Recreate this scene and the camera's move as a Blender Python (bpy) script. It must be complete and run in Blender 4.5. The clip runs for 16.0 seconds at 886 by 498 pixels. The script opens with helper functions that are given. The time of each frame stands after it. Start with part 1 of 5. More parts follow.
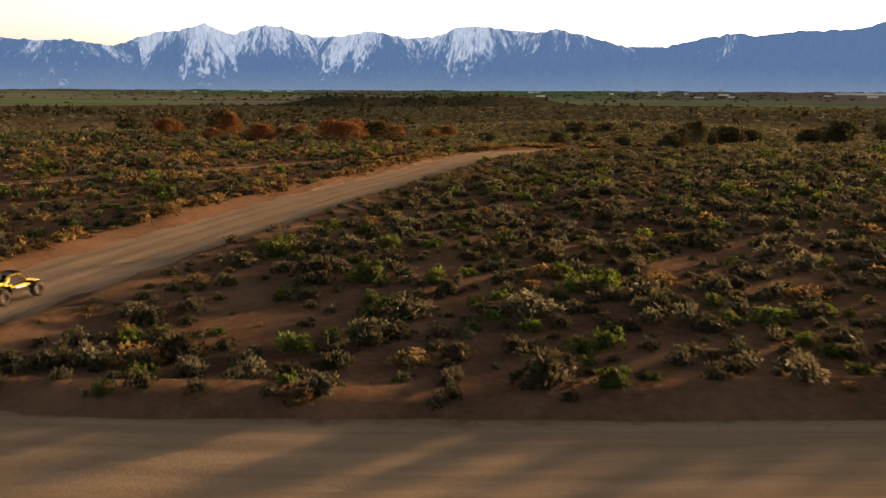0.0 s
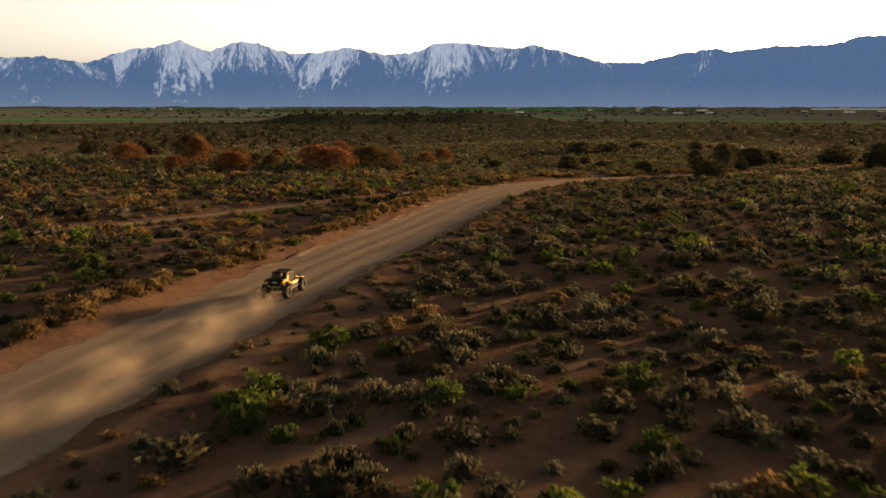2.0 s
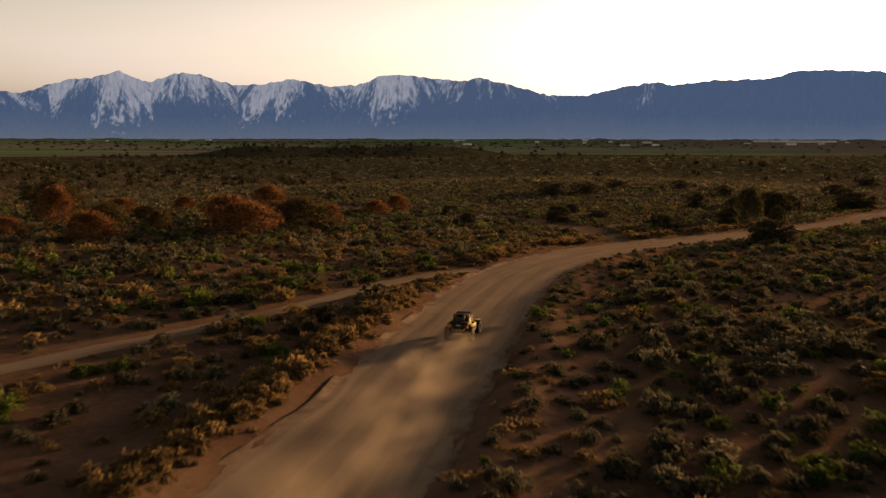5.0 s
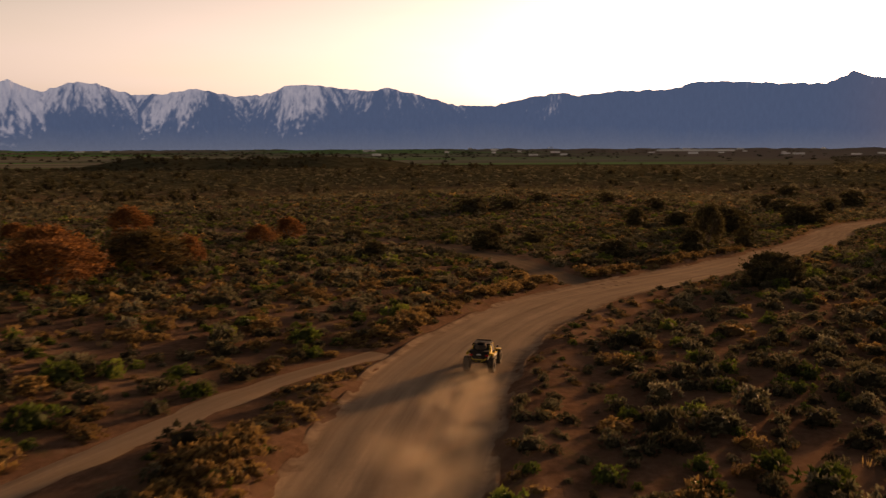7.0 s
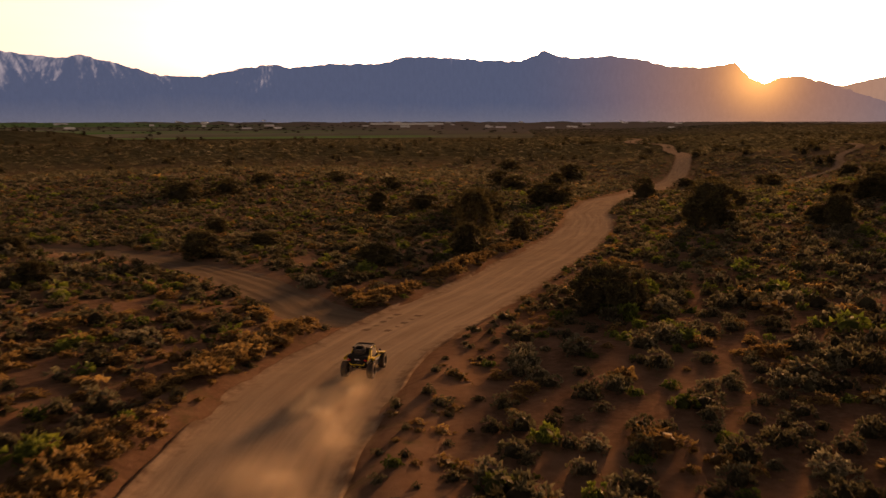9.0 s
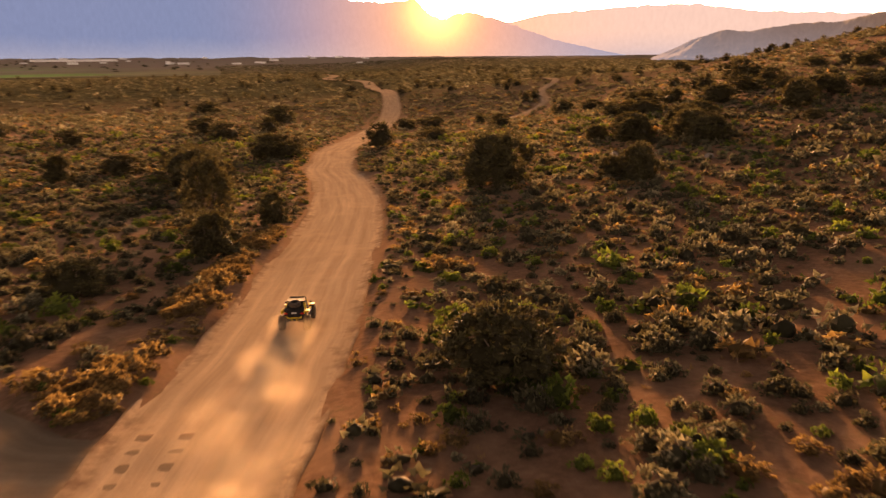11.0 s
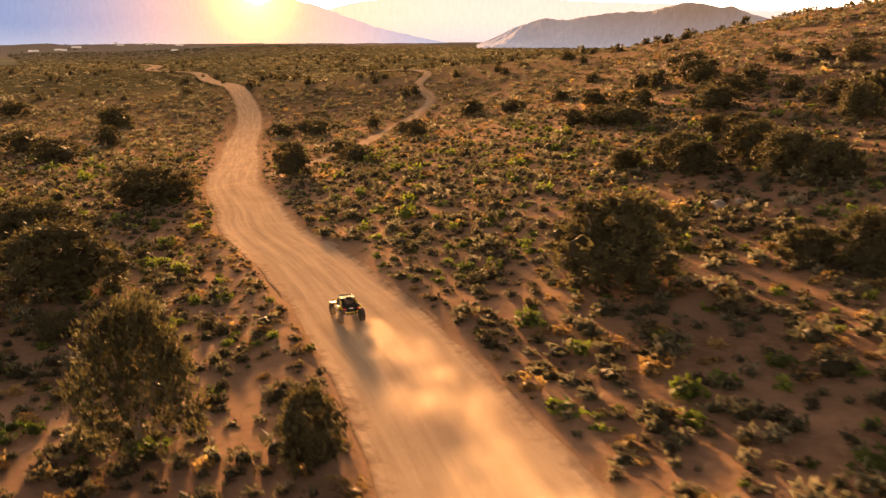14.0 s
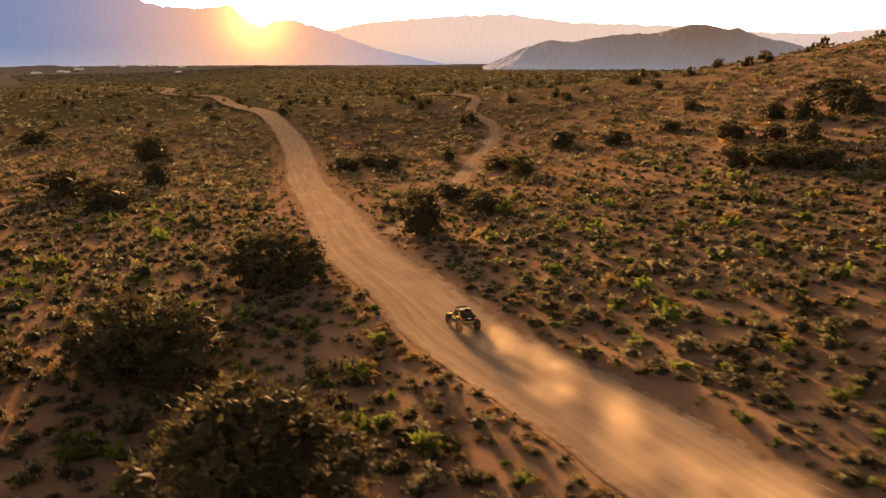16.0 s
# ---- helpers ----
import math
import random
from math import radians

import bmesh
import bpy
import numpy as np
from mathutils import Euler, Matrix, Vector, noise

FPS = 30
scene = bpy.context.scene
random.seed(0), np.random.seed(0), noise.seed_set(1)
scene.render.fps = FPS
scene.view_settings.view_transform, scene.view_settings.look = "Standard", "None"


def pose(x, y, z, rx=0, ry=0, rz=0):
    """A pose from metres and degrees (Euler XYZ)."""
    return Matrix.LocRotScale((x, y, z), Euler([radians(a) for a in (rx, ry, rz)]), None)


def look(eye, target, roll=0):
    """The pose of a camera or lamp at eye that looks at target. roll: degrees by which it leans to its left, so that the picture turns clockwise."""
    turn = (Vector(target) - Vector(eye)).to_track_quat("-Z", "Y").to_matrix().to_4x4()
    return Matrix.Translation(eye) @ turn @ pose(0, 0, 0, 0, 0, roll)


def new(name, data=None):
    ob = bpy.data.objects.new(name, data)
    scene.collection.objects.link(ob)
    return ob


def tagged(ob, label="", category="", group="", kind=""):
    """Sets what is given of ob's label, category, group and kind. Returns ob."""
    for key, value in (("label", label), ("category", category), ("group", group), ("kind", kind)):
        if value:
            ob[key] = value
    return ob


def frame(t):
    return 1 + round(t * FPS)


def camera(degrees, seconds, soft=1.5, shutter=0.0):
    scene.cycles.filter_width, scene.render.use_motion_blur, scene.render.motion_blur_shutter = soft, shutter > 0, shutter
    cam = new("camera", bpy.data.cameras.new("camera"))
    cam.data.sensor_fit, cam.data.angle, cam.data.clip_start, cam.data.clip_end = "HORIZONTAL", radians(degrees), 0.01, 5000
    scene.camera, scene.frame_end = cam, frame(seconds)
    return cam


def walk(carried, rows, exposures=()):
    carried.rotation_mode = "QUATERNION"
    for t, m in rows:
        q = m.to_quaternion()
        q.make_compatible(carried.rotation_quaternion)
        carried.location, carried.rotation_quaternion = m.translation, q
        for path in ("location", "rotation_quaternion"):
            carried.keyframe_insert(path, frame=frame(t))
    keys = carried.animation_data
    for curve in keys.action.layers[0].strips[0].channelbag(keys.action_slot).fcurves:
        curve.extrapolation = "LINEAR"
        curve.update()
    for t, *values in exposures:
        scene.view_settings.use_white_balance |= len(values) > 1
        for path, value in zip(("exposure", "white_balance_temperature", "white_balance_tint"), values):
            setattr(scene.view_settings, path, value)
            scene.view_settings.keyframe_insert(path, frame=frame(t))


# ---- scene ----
cam = camera(55.0, 16.0, 1.35, 0.35)
PATH = [
    (0, (1.372, -0.204, 11.734), (1.341, 1.761, 11.361), 0.2),
    (0.5, (-0.002, 5.15, 11.96), (-0.026, 7.116, 11.597), 0.1),
    (1, (-1.339, 11.194, 12.109), (-1.352, 13.162, 11.755), 0.1),
    (1.5, (-2.413, 17.501, 12.278), (-2.413, 19.471, 11.932), 0.1),
    (2, (-3.375, 24.025, 12.468), (-3.355, 25.997, 12.131), -0.0),
    (2.5, (-4.22, 30.592, 12.643), (-4.181, 32.566, 12.318), 0.0),
    (3, (-4.899, 37.446, 12.834), (-4.834, 39.42, 12.522), 0.0),
    (3.5, (-5.119, 44.927, 12.933), (-5.024, 46.902, 12.632), -0.1),
    (4, (-5.371, 52.286, 13.101), (-5.248, 54.261, 12.811), -0.0),
    (6.5, (-1.859, 91.249, 12.871), (-1.641, 93.223, 12.634), -0.1),
    (7, (-0.971, 97.412, 12.815), (-0.619, 99.366, 12.574), -0.2),
    (7.5, (0.191, 104.441, 12.838), (0.688, 106.362, 12.591), -0.0),
    (8, (1.602, 111.387, 12.79), (2.276, 113.252, 12.53), 0.0),
    (8.5, (3.348, 118.211, 12.785), (4.177, 120.01, 12.508), 0.0),
    (9, (5.22, 124.754, 12.814), (6.184, 126.48, 12.511), 0.0),
    (9.5, (7.297, 131.043, 12.746), (8.392, 132.683, 12.411), 0.1),
    (10, (9.528, 137.024, 12.817), (10.75, 138.562, 12.444), -0.1),
    (12.5, (27.777, 170.453, 13.702), (29.477, 171.385, 13.211), -0.0),
    (13, (32.065, 177.738, 13.813), (33.771, 178.662, 13.328), -0.1),
    (13.5, (35.967, 184.86, 14.018), (37.675, 185.783, 13.537), -0.1),
    (14, (39.671, 192.146, 14.122), (41.381, 193.067, 13.645), -0.0),
    (14.5, (43.391, 199.574, 14.112), (45.102, 200.494, 13.64), 0.0),
    (15, (46.792, 207.233, 14.183), (48.506, 208.154, 13.719), 0.1),
    (15.5, (50.264, 214.879, 14.276), (51.982, 215.801, 13.829), 0.1),
    (16, (53.831, 222.643, 14.48), (55.553, 223.565, 14.05), 0.0),
]
EXPOSURES = [(0.0, 1.42, 6700, 13), (2.0, 1.07, 6700, 13), (4.0, 0.62, 7000, 17), (6.5, 0.38, 7800, 28), (8.5, 0.42, 8600, 40), (10.0, 1.25, 9500, 43), (12.5, 2.7, 9200, 37), (14.0, 2.6, 9000, 34), (16.0, 1.98, 8500, 29)]
walk(cam, [(t, look(eye, target, roll)) for t, eye, target, roll in PATH], EXPOSURES)

# ---- sky and sun ----
SUN_BEARING, SUN_ELEVATION = 49.2, 5.0


def heading(bearing, elevation=0.0):
    """Unit vector for a bearing clockwise from +y, in degrees."""
    b, e = radians(bearing), radians(elevation)
    return Vector((math.sin(b) * math.cos(e), math.cos(b) * math.cos(e), math.sin(e)))


def link(tree, a, b):
    tree.links.new(a, b)


world = bpy.data.worlds.new("evening_sky")
world.use_nodes = True
scene.world = world
wt = world.node_tree
background = wt.nodes["Background"]
sky = wt.nodes.new("ShaderNodeTexSky")
sky.sky_type = "NISHITA"
sky.sun_disc = False
sky.sun_elevation = radians(SUN_ELEVATION)
sky.sun_rotation = radians(SUN_BEARING)
sky.air_density, sky.dust_density, sky.ozone_density = 1.0, 2.2, 1.0
# thin high cloud whitens the sky
coords = wt.nodes.new("ShaderNodeTexCoord")
stretch = wt.nodes.new("ShaderNodeMapping")
stretch.inputs["Scale"].default_value = (1.2, 1.2, 7.0)
cloud = wt.nodes.new("ShaderNodeTexNoise")
cloud.inputs["Scale"].default_value, cloud.inputs["Detail"].default_value = 1.6, 6.0
ramp = wt.nodes.new("ShaderNodeMapRange")
ramp.inputs["From Min"].default_value, ramp.inputs["From Max"].default_value = 0.35, 0.75
ramp.inputs["To Min"].default_value, ramp.inputs["To Max"].default_value = 0.62, 0.92
to_grey = wt.nodes.new("ShaderNodeRGBToBW")
warm = wt.nodes.new("ShaderNodeMix")
warm.data_type, warm.blend_type = "RGBA", "MULTIPLY"
warm.inputs["Factor"].default_value = 1.0
warm.inputs["B"].default_value = (1.32, 1.22, 1.10, 1)
veil = wt.nodes.new("ShaderNodeMix")
veil.data_type = "RGBA"
link(wt, coords.outputs["Generated"], stretch.inputs["Vector"])
link(wt, stretch.outputs["Vector"], cloud.inputs["Vector"])
link(wt, cloud.outputs["Fac"], ramp.inputs["Value"])
link(wt, sky.outputs["Color"], to_grey.inputs["Color"])
link(wt, to_grey.outputs["Val"], warm.inputs["A"])
link(wt, ramp.outputs["Result"], veil.inputs["Factor"])
link(wt, sky.outputs["Color"], veil.inputs["A"])
link(wt, warm.outputs["Result"], veil.inputs["B"])
# bright evening haze towards the horizon
parts = wt.nodes.new("ShaderNodeSeparateXYZ")
link(wt, coords.outputs["Generated"], parts.inputs["Vector"])
rise = wt.nodes.new("ShaderNodeMapRange")
rise.interpolation_type = "SMOOTHERSTEP"
rise.inputs["From Min"].default_value, rise.inputs["From Max"].default_value = 0.0, 0.55
rise.inputs["To Min"].default_value, rise.inputs["To Max"].default_value = 4.4, 0.6
link(wt, parts.outputs["Z"], rise.inputs["Value"])
haze = wt.nodes.new("ShaderNodeVectorMath")
haze.operation = "SCALE"
link(wt, veil.outputs["Result"], haze.inputs[0])
link(wt, rise.outputs["Result"], haze.inputs["Scale"])
# aureole: haze scatters the low sun forward
near_sun = wt.nodes.new("ShaderNodeVectorMath")
near_sun.operation = "DISTANCE"
near_sun.inputs[1].default_value = heading(SUN_BEARING, 2.9)
link(wt, coords.outputs["Generated"], near_sun.inputs[0])
halo = wt.nodes.new("ShaderNodeMapRange")
halo.interpolation_type = "SMOOTHERSTEP"
halo.inputs["From Min"].default_value, halo.inputs["From Max"].default_value = 0.0, 0.22
halo.inputs["To Min"].default_value, halo.inputs["To Max"].default_value = 1.0, 0.0
link(wt, near_sun.outputs["Value"], halo.inputs["Value"])
halo_light = wt.nodes.new("ShaderNodeMix")
halo_light.data_type, halo_light.blend_type = "RGBA", "ADD"
halo_light.inputs["B"].default_value = (60, 42, 15, 1)
link(wt, halo.outputs["Result"], halo_light.inputs["Factor"])
link(wt, haze.outputs["Vector"], halo_light.inputs["A"])
link(wt, halo_light.outputs["Result"], background.inputs["Color"])
background.inputs["Strength"].default_value = 0.05

sun_data = bpy.data.lights.new("sun", "SUN")
sun_data.energy, sun_data.angle, sun_data.color = 5.0, radians(4.5), (1.0, 0.59, 0.25)
sun = new("sun", sun_data)
sun.matrix_world = look(heading(SUN_BEARING, SUN_ELEVATION) * 100, (0, 0, 0))


# ---- materials ----
def material(name, rough=0.9):
    m = bpy.data.materials.new(name)
    m.use_nodes = True
    b = m.node_tree.nodes["Principled BSDF"]
    b.inputs["Roughness"].default_value = rough
    b.inputs["Specular IOR Level"].default_value = 0.25
    return m, m.node_tree, b


def node(tree, kind, **values):
    n = tree.nodes.new(kind)
    for key, value in values.items():
        n.inputs[key.replace("_", " ")].default_value = value
    return n


def noise_of(tree, vector, scale, detail=6.0, rough=0.6):
    n = node(tree, "ShaderNodeTexNoise", Scale=scale, Detail=detail, Roughness=rough)
    link(tree, vector, n.inputs["Vector"])
    return n.outputs["Fac"]


def ramp_of(tree, value, stops):
    r = tree.nodes.new("ShaderNodeValToRGB")
    while len(r.color_ramp.elements) < len(stops):
        r.color_ramp.elements.new(0.5)
    for e, (at, colour) in zip(r.color_ramp.elements, stops):
        e.position, e.color = at, (*colour, 1)
    link(tree, value, r.inputs["Fac"])
    return r.outputs["Color"]


def range_of(tree, value, a, b, c=0.0, d=1.0):
    r = node(tree, "ShaderNodeMapRange", From_Min=a, From_Max=b, To_Min=c, To_Max=d)
    link(tree, value, r.inputs["Value"])
    return r.outputs["Result"]


def mixed(tree, factor, a, b, how="MIX"):
    m = tree.nodes.new("ShaderNodeMix")
    m.data_type, m.blend_type = "RGBA", how
    for socket, value in (("Factor", factor), ("A", a), ("B", b)):
        if isinstance(value, bpy.types.NodeSocket):
            link(tree, value, m.inputs[socket])
        else:
            m.inputs[socket].default_value = value if socket == "Factor" else (*value, 1)
    return m.outputs["Result"]


def bump(tree, shader, height, strength, distance):
    b = node(tree, "ShaderNodeBump", Strength=strength, Distance=distance)
    link(tree, height, b.inputs["Height"])
    link(tree, b.outputs["Normal"], shader.inputs["Normal"])


def place(tree):
    return tree.nodes.new("ShaderNodeNewGeometry").outputs["Position"]


def ground_material():
    m, t, b = material("sandy_ground", 1.0)
    b.inputs["Specular IOR Level"].default_value = 0.0
    p = place(t)
    grain = noise_of(t, p, 2.2, 10.0, 0.7)
    patch = noise_of(t, p, 0.13, 4.0)
    soil = ramp_of(t, grain, [(0.3, (0.092, 0.056, 0.039)), (0.55, (0.165, 0.100, 0.068)), (0.75, (0.225, 0.160, 0.118))])
    soil = mixed(t, range_of(t, patch, 0.42, 0.68, 0.0, 0.65), soil, (0.26, 0.168, 0.115))
    # paler sand further along the road
    split = t.nodes.new("ShaderNodeSeparateXYZ")
    link(t, p, split.inputs["Vector"])
    soil = mixed(t, range_of(t, split.outputs["Y"], 180, 225, 0.0, 0.45), soil, (0.29, 0.20, 0.142))
    litter = mixed(t, range_of(t, noise_of(t, p, 0.6, 8.0, 0.75), 0.56, 0.68, 0.0, 0.75), soil, (0.10, 0.09, 0.045))
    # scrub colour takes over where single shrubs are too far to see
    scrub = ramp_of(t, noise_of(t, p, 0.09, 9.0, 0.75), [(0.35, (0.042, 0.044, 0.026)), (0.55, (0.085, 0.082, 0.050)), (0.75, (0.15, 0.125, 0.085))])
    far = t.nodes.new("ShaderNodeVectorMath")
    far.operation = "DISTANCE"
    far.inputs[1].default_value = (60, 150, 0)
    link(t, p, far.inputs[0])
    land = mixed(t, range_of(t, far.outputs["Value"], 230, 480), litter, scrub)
    # far valley floor: haze painted into the base colour as pale tan
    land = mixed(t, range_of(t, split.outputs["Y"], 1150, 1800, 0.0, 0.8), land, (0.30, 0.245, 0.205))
    # irrigated fields on the valley floor, in long strips, colours lightened in place of haze
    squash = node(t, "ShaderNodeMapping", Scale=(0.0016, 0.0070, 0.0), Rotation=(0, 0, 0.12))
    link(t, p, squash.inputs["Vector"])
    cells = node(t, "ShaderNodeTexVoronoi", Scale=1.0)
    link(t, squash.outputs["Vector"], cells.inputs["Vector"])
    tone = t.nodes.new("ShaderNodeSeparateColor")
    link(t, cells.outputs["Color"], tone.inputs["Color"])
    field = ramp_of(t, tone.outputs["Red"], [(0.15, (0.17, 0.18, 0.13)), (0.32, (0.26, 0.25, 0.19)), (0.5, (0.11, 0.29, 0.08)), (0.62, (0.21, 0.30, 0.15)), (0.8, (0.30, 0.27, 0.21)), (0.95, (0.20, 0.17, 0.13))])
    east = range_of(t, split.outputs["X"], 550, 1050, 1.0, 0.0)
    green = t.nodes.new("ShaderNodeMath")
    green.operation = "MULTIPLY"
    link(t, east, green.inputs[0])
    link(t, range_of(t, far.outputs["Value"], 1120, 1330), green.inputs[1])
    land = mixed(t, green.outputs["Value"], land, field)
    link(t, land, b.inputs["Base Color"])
    bump(t, b, noise_of(t, p, 3.0, 8.0, 0.75), 0.9, 0.12)
    return m


def road_material(name="graded_dirt", tone=1.0, half=3.8):
    m, t, b = material(name, 1.0)
    b.inputs["Specular IOR Level"].default_value = 0.0
    uv = t.nodes.new("ShaderNodeUVMap").outputs["UV"]
    streaks = node(t, "ShaderNodeMapping", Scale=(1.6, 0.05, 1.0))
    link(t, uv, streaks.inputs["Vector"])
    long = noise_of(t, streaks.outputs["Vector"], 1.0, 6.0, 0.65)
    grain = noise_of(t, place(t), 5.0, 9.0, 0.7)
    dirt = ramp_of(t, long, [(0.3, tuple(tone * c for c in (0.22, 0.168, 0.124))), (0.55, tuple(tone * c for c in (0.33, 0.262, 0.198))), (0.72, tuple(tone * c for c in (0.46, 0.35, 0.255)))])
    dirt = mixed(t, range_of(t, grain, 0.35, 0.7, 0.0, 0.5), dirt, tuple(tone * c for c in (0.27, 0.195, 0.135)))
    dirt = mixed(t, range_of(t, noise_of(t, place(t), 0.25, 4.0), 0.5, 0.7, 0.0, 0.35), dirt, tuple(tone * c for c in (0.44, 0.33, 0.235)))
    # the soil of the open ground creeps in over the edges
    split = t.nodes.new("ShaderNodeSeparateXYZ")
    link(t, uv, split.inputs["Vector"])
    out = t.nodes.new("ShaderNodeMath")
    out.operation = "ABSOLUTE"
    link(t, split.outputs["X"], out.inputs[0])
    ragged = t.nodes.new("ShaderNodeMath")
    ragged.operation = "ADD"
    link(t, out.outputs["Value"], ragged.inputs[0])
    link(t, range_of(t, noise_of(t, place(t), 0.7, 6.0, 0.7), 0.25, 0.75, -0.25 * half, 0.25 * half), ragged.inputs[1])
    dirt = mixed(t, range_of(t, ragged.outputs["Value"], 0.78 * half, 1.02 * half), dirt, (0.16, 0.112, 0.082))
    link(t, dirt, b.inputs["Base Color"])
    bump(t, b, mixed(t, 0.5, long, grain), 0.6, 0.08)
    return m


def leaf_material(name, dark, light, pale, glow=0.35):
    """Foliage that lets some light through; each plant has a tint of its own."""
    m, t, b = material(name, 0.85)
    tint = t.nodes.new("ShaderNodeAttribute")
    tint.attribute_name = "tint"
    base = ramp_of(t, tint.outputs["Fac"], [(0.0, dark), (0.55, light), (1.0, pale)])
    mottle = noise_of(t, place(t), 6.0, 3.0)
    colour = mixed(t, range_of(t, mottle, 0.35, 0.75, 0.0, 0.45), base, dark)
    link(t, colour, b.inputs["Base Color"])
    through_leaf = t.nodes.new("ShaderNodeBsdfTranslucent")
    link(t, colour, through_leaf.inputs["Color"])
    both = node(t, "ShaderNodeMixShader", Fac=glow)
    link(t, b.outputs["BSDF"], both.inputs[1])
    link(t, through_leaf.outputs["BSDF"], both.inputs[2])
    link(t, both.outputs["Shader"], t.nodes["Material Output"].inputs["Surface"])
    return m


def bark_material():
    m, t, b = material("grey_bark", 0.95)
    p = place(t)
    link(t, ramp_of(t, noise_of(t, p, 9.0, 6.0), [(0.3, (0.07, 0.05, 0.04)), (0.7, (0.20, 0.155, 0.12))]), b.inputs["Base Color"])
    bump(t, b, noise_of(t, p, 25.0, 4.0), 0.7, 0.03)
    return m


def plain(name, colour, rough=0.6, metal=0.0, dirt=0.35):
    """Painted, plastic or metal surface with dust on it."""
    m, t, b = material(name, rough)
    b.inputs["Metallic"].default_value = metal
    where = t.nodes.new("ShaderNodeTexCoord").outputs["Object"]
    dusty = range_of(t, noise_of(t, where, 5.0, 6.0, 0.7), 0.42, 0.75, 0.0, dirt)
    link(t, mixed(t, dusty, colour, (0.32, 0.22, 0.14)), b.inputs["Base Color"])
    return m


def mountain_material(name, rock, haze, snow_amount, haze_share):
    """Far range seen through kilometres of evening air, painted on as a blue glow, warm towards the sun."""
    m, t, b = material(name, 1.0)
    uv = t.nodes.new("ShaderNodeUVMap").outputs["UV"]
    split = t.nodes.new("ShaderNodeSeparateXYZ")
    link(t, uv, split.inputs["Vector"])
    fine = node(t, "ShaderNodeMapping", Scale=(5.0, 9.0, 1.0))
    link(t, uv, fine.inputs["Vector"])
    streak = noise_of(t, fine.outputs["Vector"], 1.0, 6.0, 0.65)
    lying = t.nodes.new("ShaderNodeAttribute")
    lying.attribute_name = "tint"
    patchy = t.nodes.new("ShaderNodeMath")
    patchy.operation = "MULTIPLY"
    link(t, lying.outputs["Fac"], patchy.inputs[0])
    link(t, range_of(t, streak, 0.25, 0.6, 0.35, 1.0), patchy.inputs[1])
    snow = range_of(t, patchy.outputs["Value"], 0.0, 1.0, 0.0, snow_amount)
    surface = mixed(t, snow, mixed(t, range_of(t, streak, 0.35, 0.65), rock, tuple(c * 0.6 for c in rock)), (0.75, 0.78, 0.82))
    link(t, surface, b.inputs["Base Color"])
    # air light painted on as emission: thicker low down
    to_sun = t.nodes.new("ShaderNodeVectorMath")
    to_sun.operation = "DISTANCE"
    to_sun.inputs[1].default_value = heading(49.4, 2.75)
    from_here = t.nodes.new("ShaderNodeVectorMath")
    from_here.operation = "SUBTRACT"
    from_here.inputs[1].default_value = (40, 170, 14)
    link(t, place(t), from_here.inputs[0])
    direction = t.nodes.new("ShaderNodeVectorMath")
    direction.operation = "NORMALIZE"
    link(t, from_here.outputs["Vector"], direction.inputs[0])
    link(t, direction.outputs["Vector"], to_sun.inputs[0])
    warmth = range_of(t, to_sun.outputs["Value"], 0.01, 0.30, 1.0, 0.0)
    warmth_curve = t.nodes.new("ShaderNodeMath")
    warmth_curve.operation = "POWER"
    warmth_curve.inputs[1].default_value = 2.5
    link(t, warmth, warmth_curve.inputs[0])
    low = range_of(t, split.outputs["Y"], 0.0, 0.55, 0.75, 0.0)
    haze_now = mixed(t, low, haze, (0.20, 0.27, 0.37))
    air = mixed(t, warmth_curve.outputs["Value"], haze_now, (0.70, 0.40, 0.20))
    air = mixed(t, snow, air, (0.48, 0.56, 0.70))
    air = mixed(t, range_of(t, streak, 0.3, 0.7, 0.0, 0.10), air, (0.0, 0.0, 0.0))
    # glare of the low sun on the ridge, painted into the emission
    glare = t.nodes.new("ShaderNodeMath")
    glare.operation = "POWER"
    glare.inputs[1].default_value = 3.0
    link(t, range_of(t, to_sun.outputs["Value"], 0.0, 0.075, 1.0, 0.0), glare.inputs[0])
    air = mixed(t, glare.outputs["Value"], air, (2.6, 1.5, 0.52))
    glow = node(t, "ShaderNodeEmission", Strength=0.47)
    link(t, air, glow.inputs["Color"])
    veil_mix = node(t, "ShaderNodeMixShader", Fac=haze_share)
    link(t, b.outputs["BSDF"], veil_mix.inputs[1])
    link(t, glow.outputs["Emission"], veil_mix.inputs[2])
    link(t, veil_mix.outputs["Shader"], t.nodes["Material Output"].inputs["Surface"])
    return m


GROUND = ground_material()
ROAD = road_material()
BRANCH_DIRT = road_material("branch_dirt", 0.56, 2.7)
TRACK = road_material("old_track_dirt", 0.88, 1.7)
SAGE = leaf_material("sagebrush_leaf", (0.034, 0.032, 0.018), (0.090, 0.087, 0.050), (0.20, 0.185, 0.125), 0.42)
GREEN = leaf_material("rabbitbrush_leaf", (0.034, 0.048, 0.010), (0.095, 0.135, 0.022), (0.21, 0.25, 0.045), 0.35)
STRAW = leaf_material("dry_grass_blade", (0.10, 0.066, 0.026), (0.22, 0.145, 0.055), (0.36, 0.25, 0.10), 0.4)
JUNIPER = leaf_material("juniper_leaf", (0.024, 0.021, 0.010), (0.075, 0.068, 0.028), (0.125, 0.108, 0.042), 0.32)
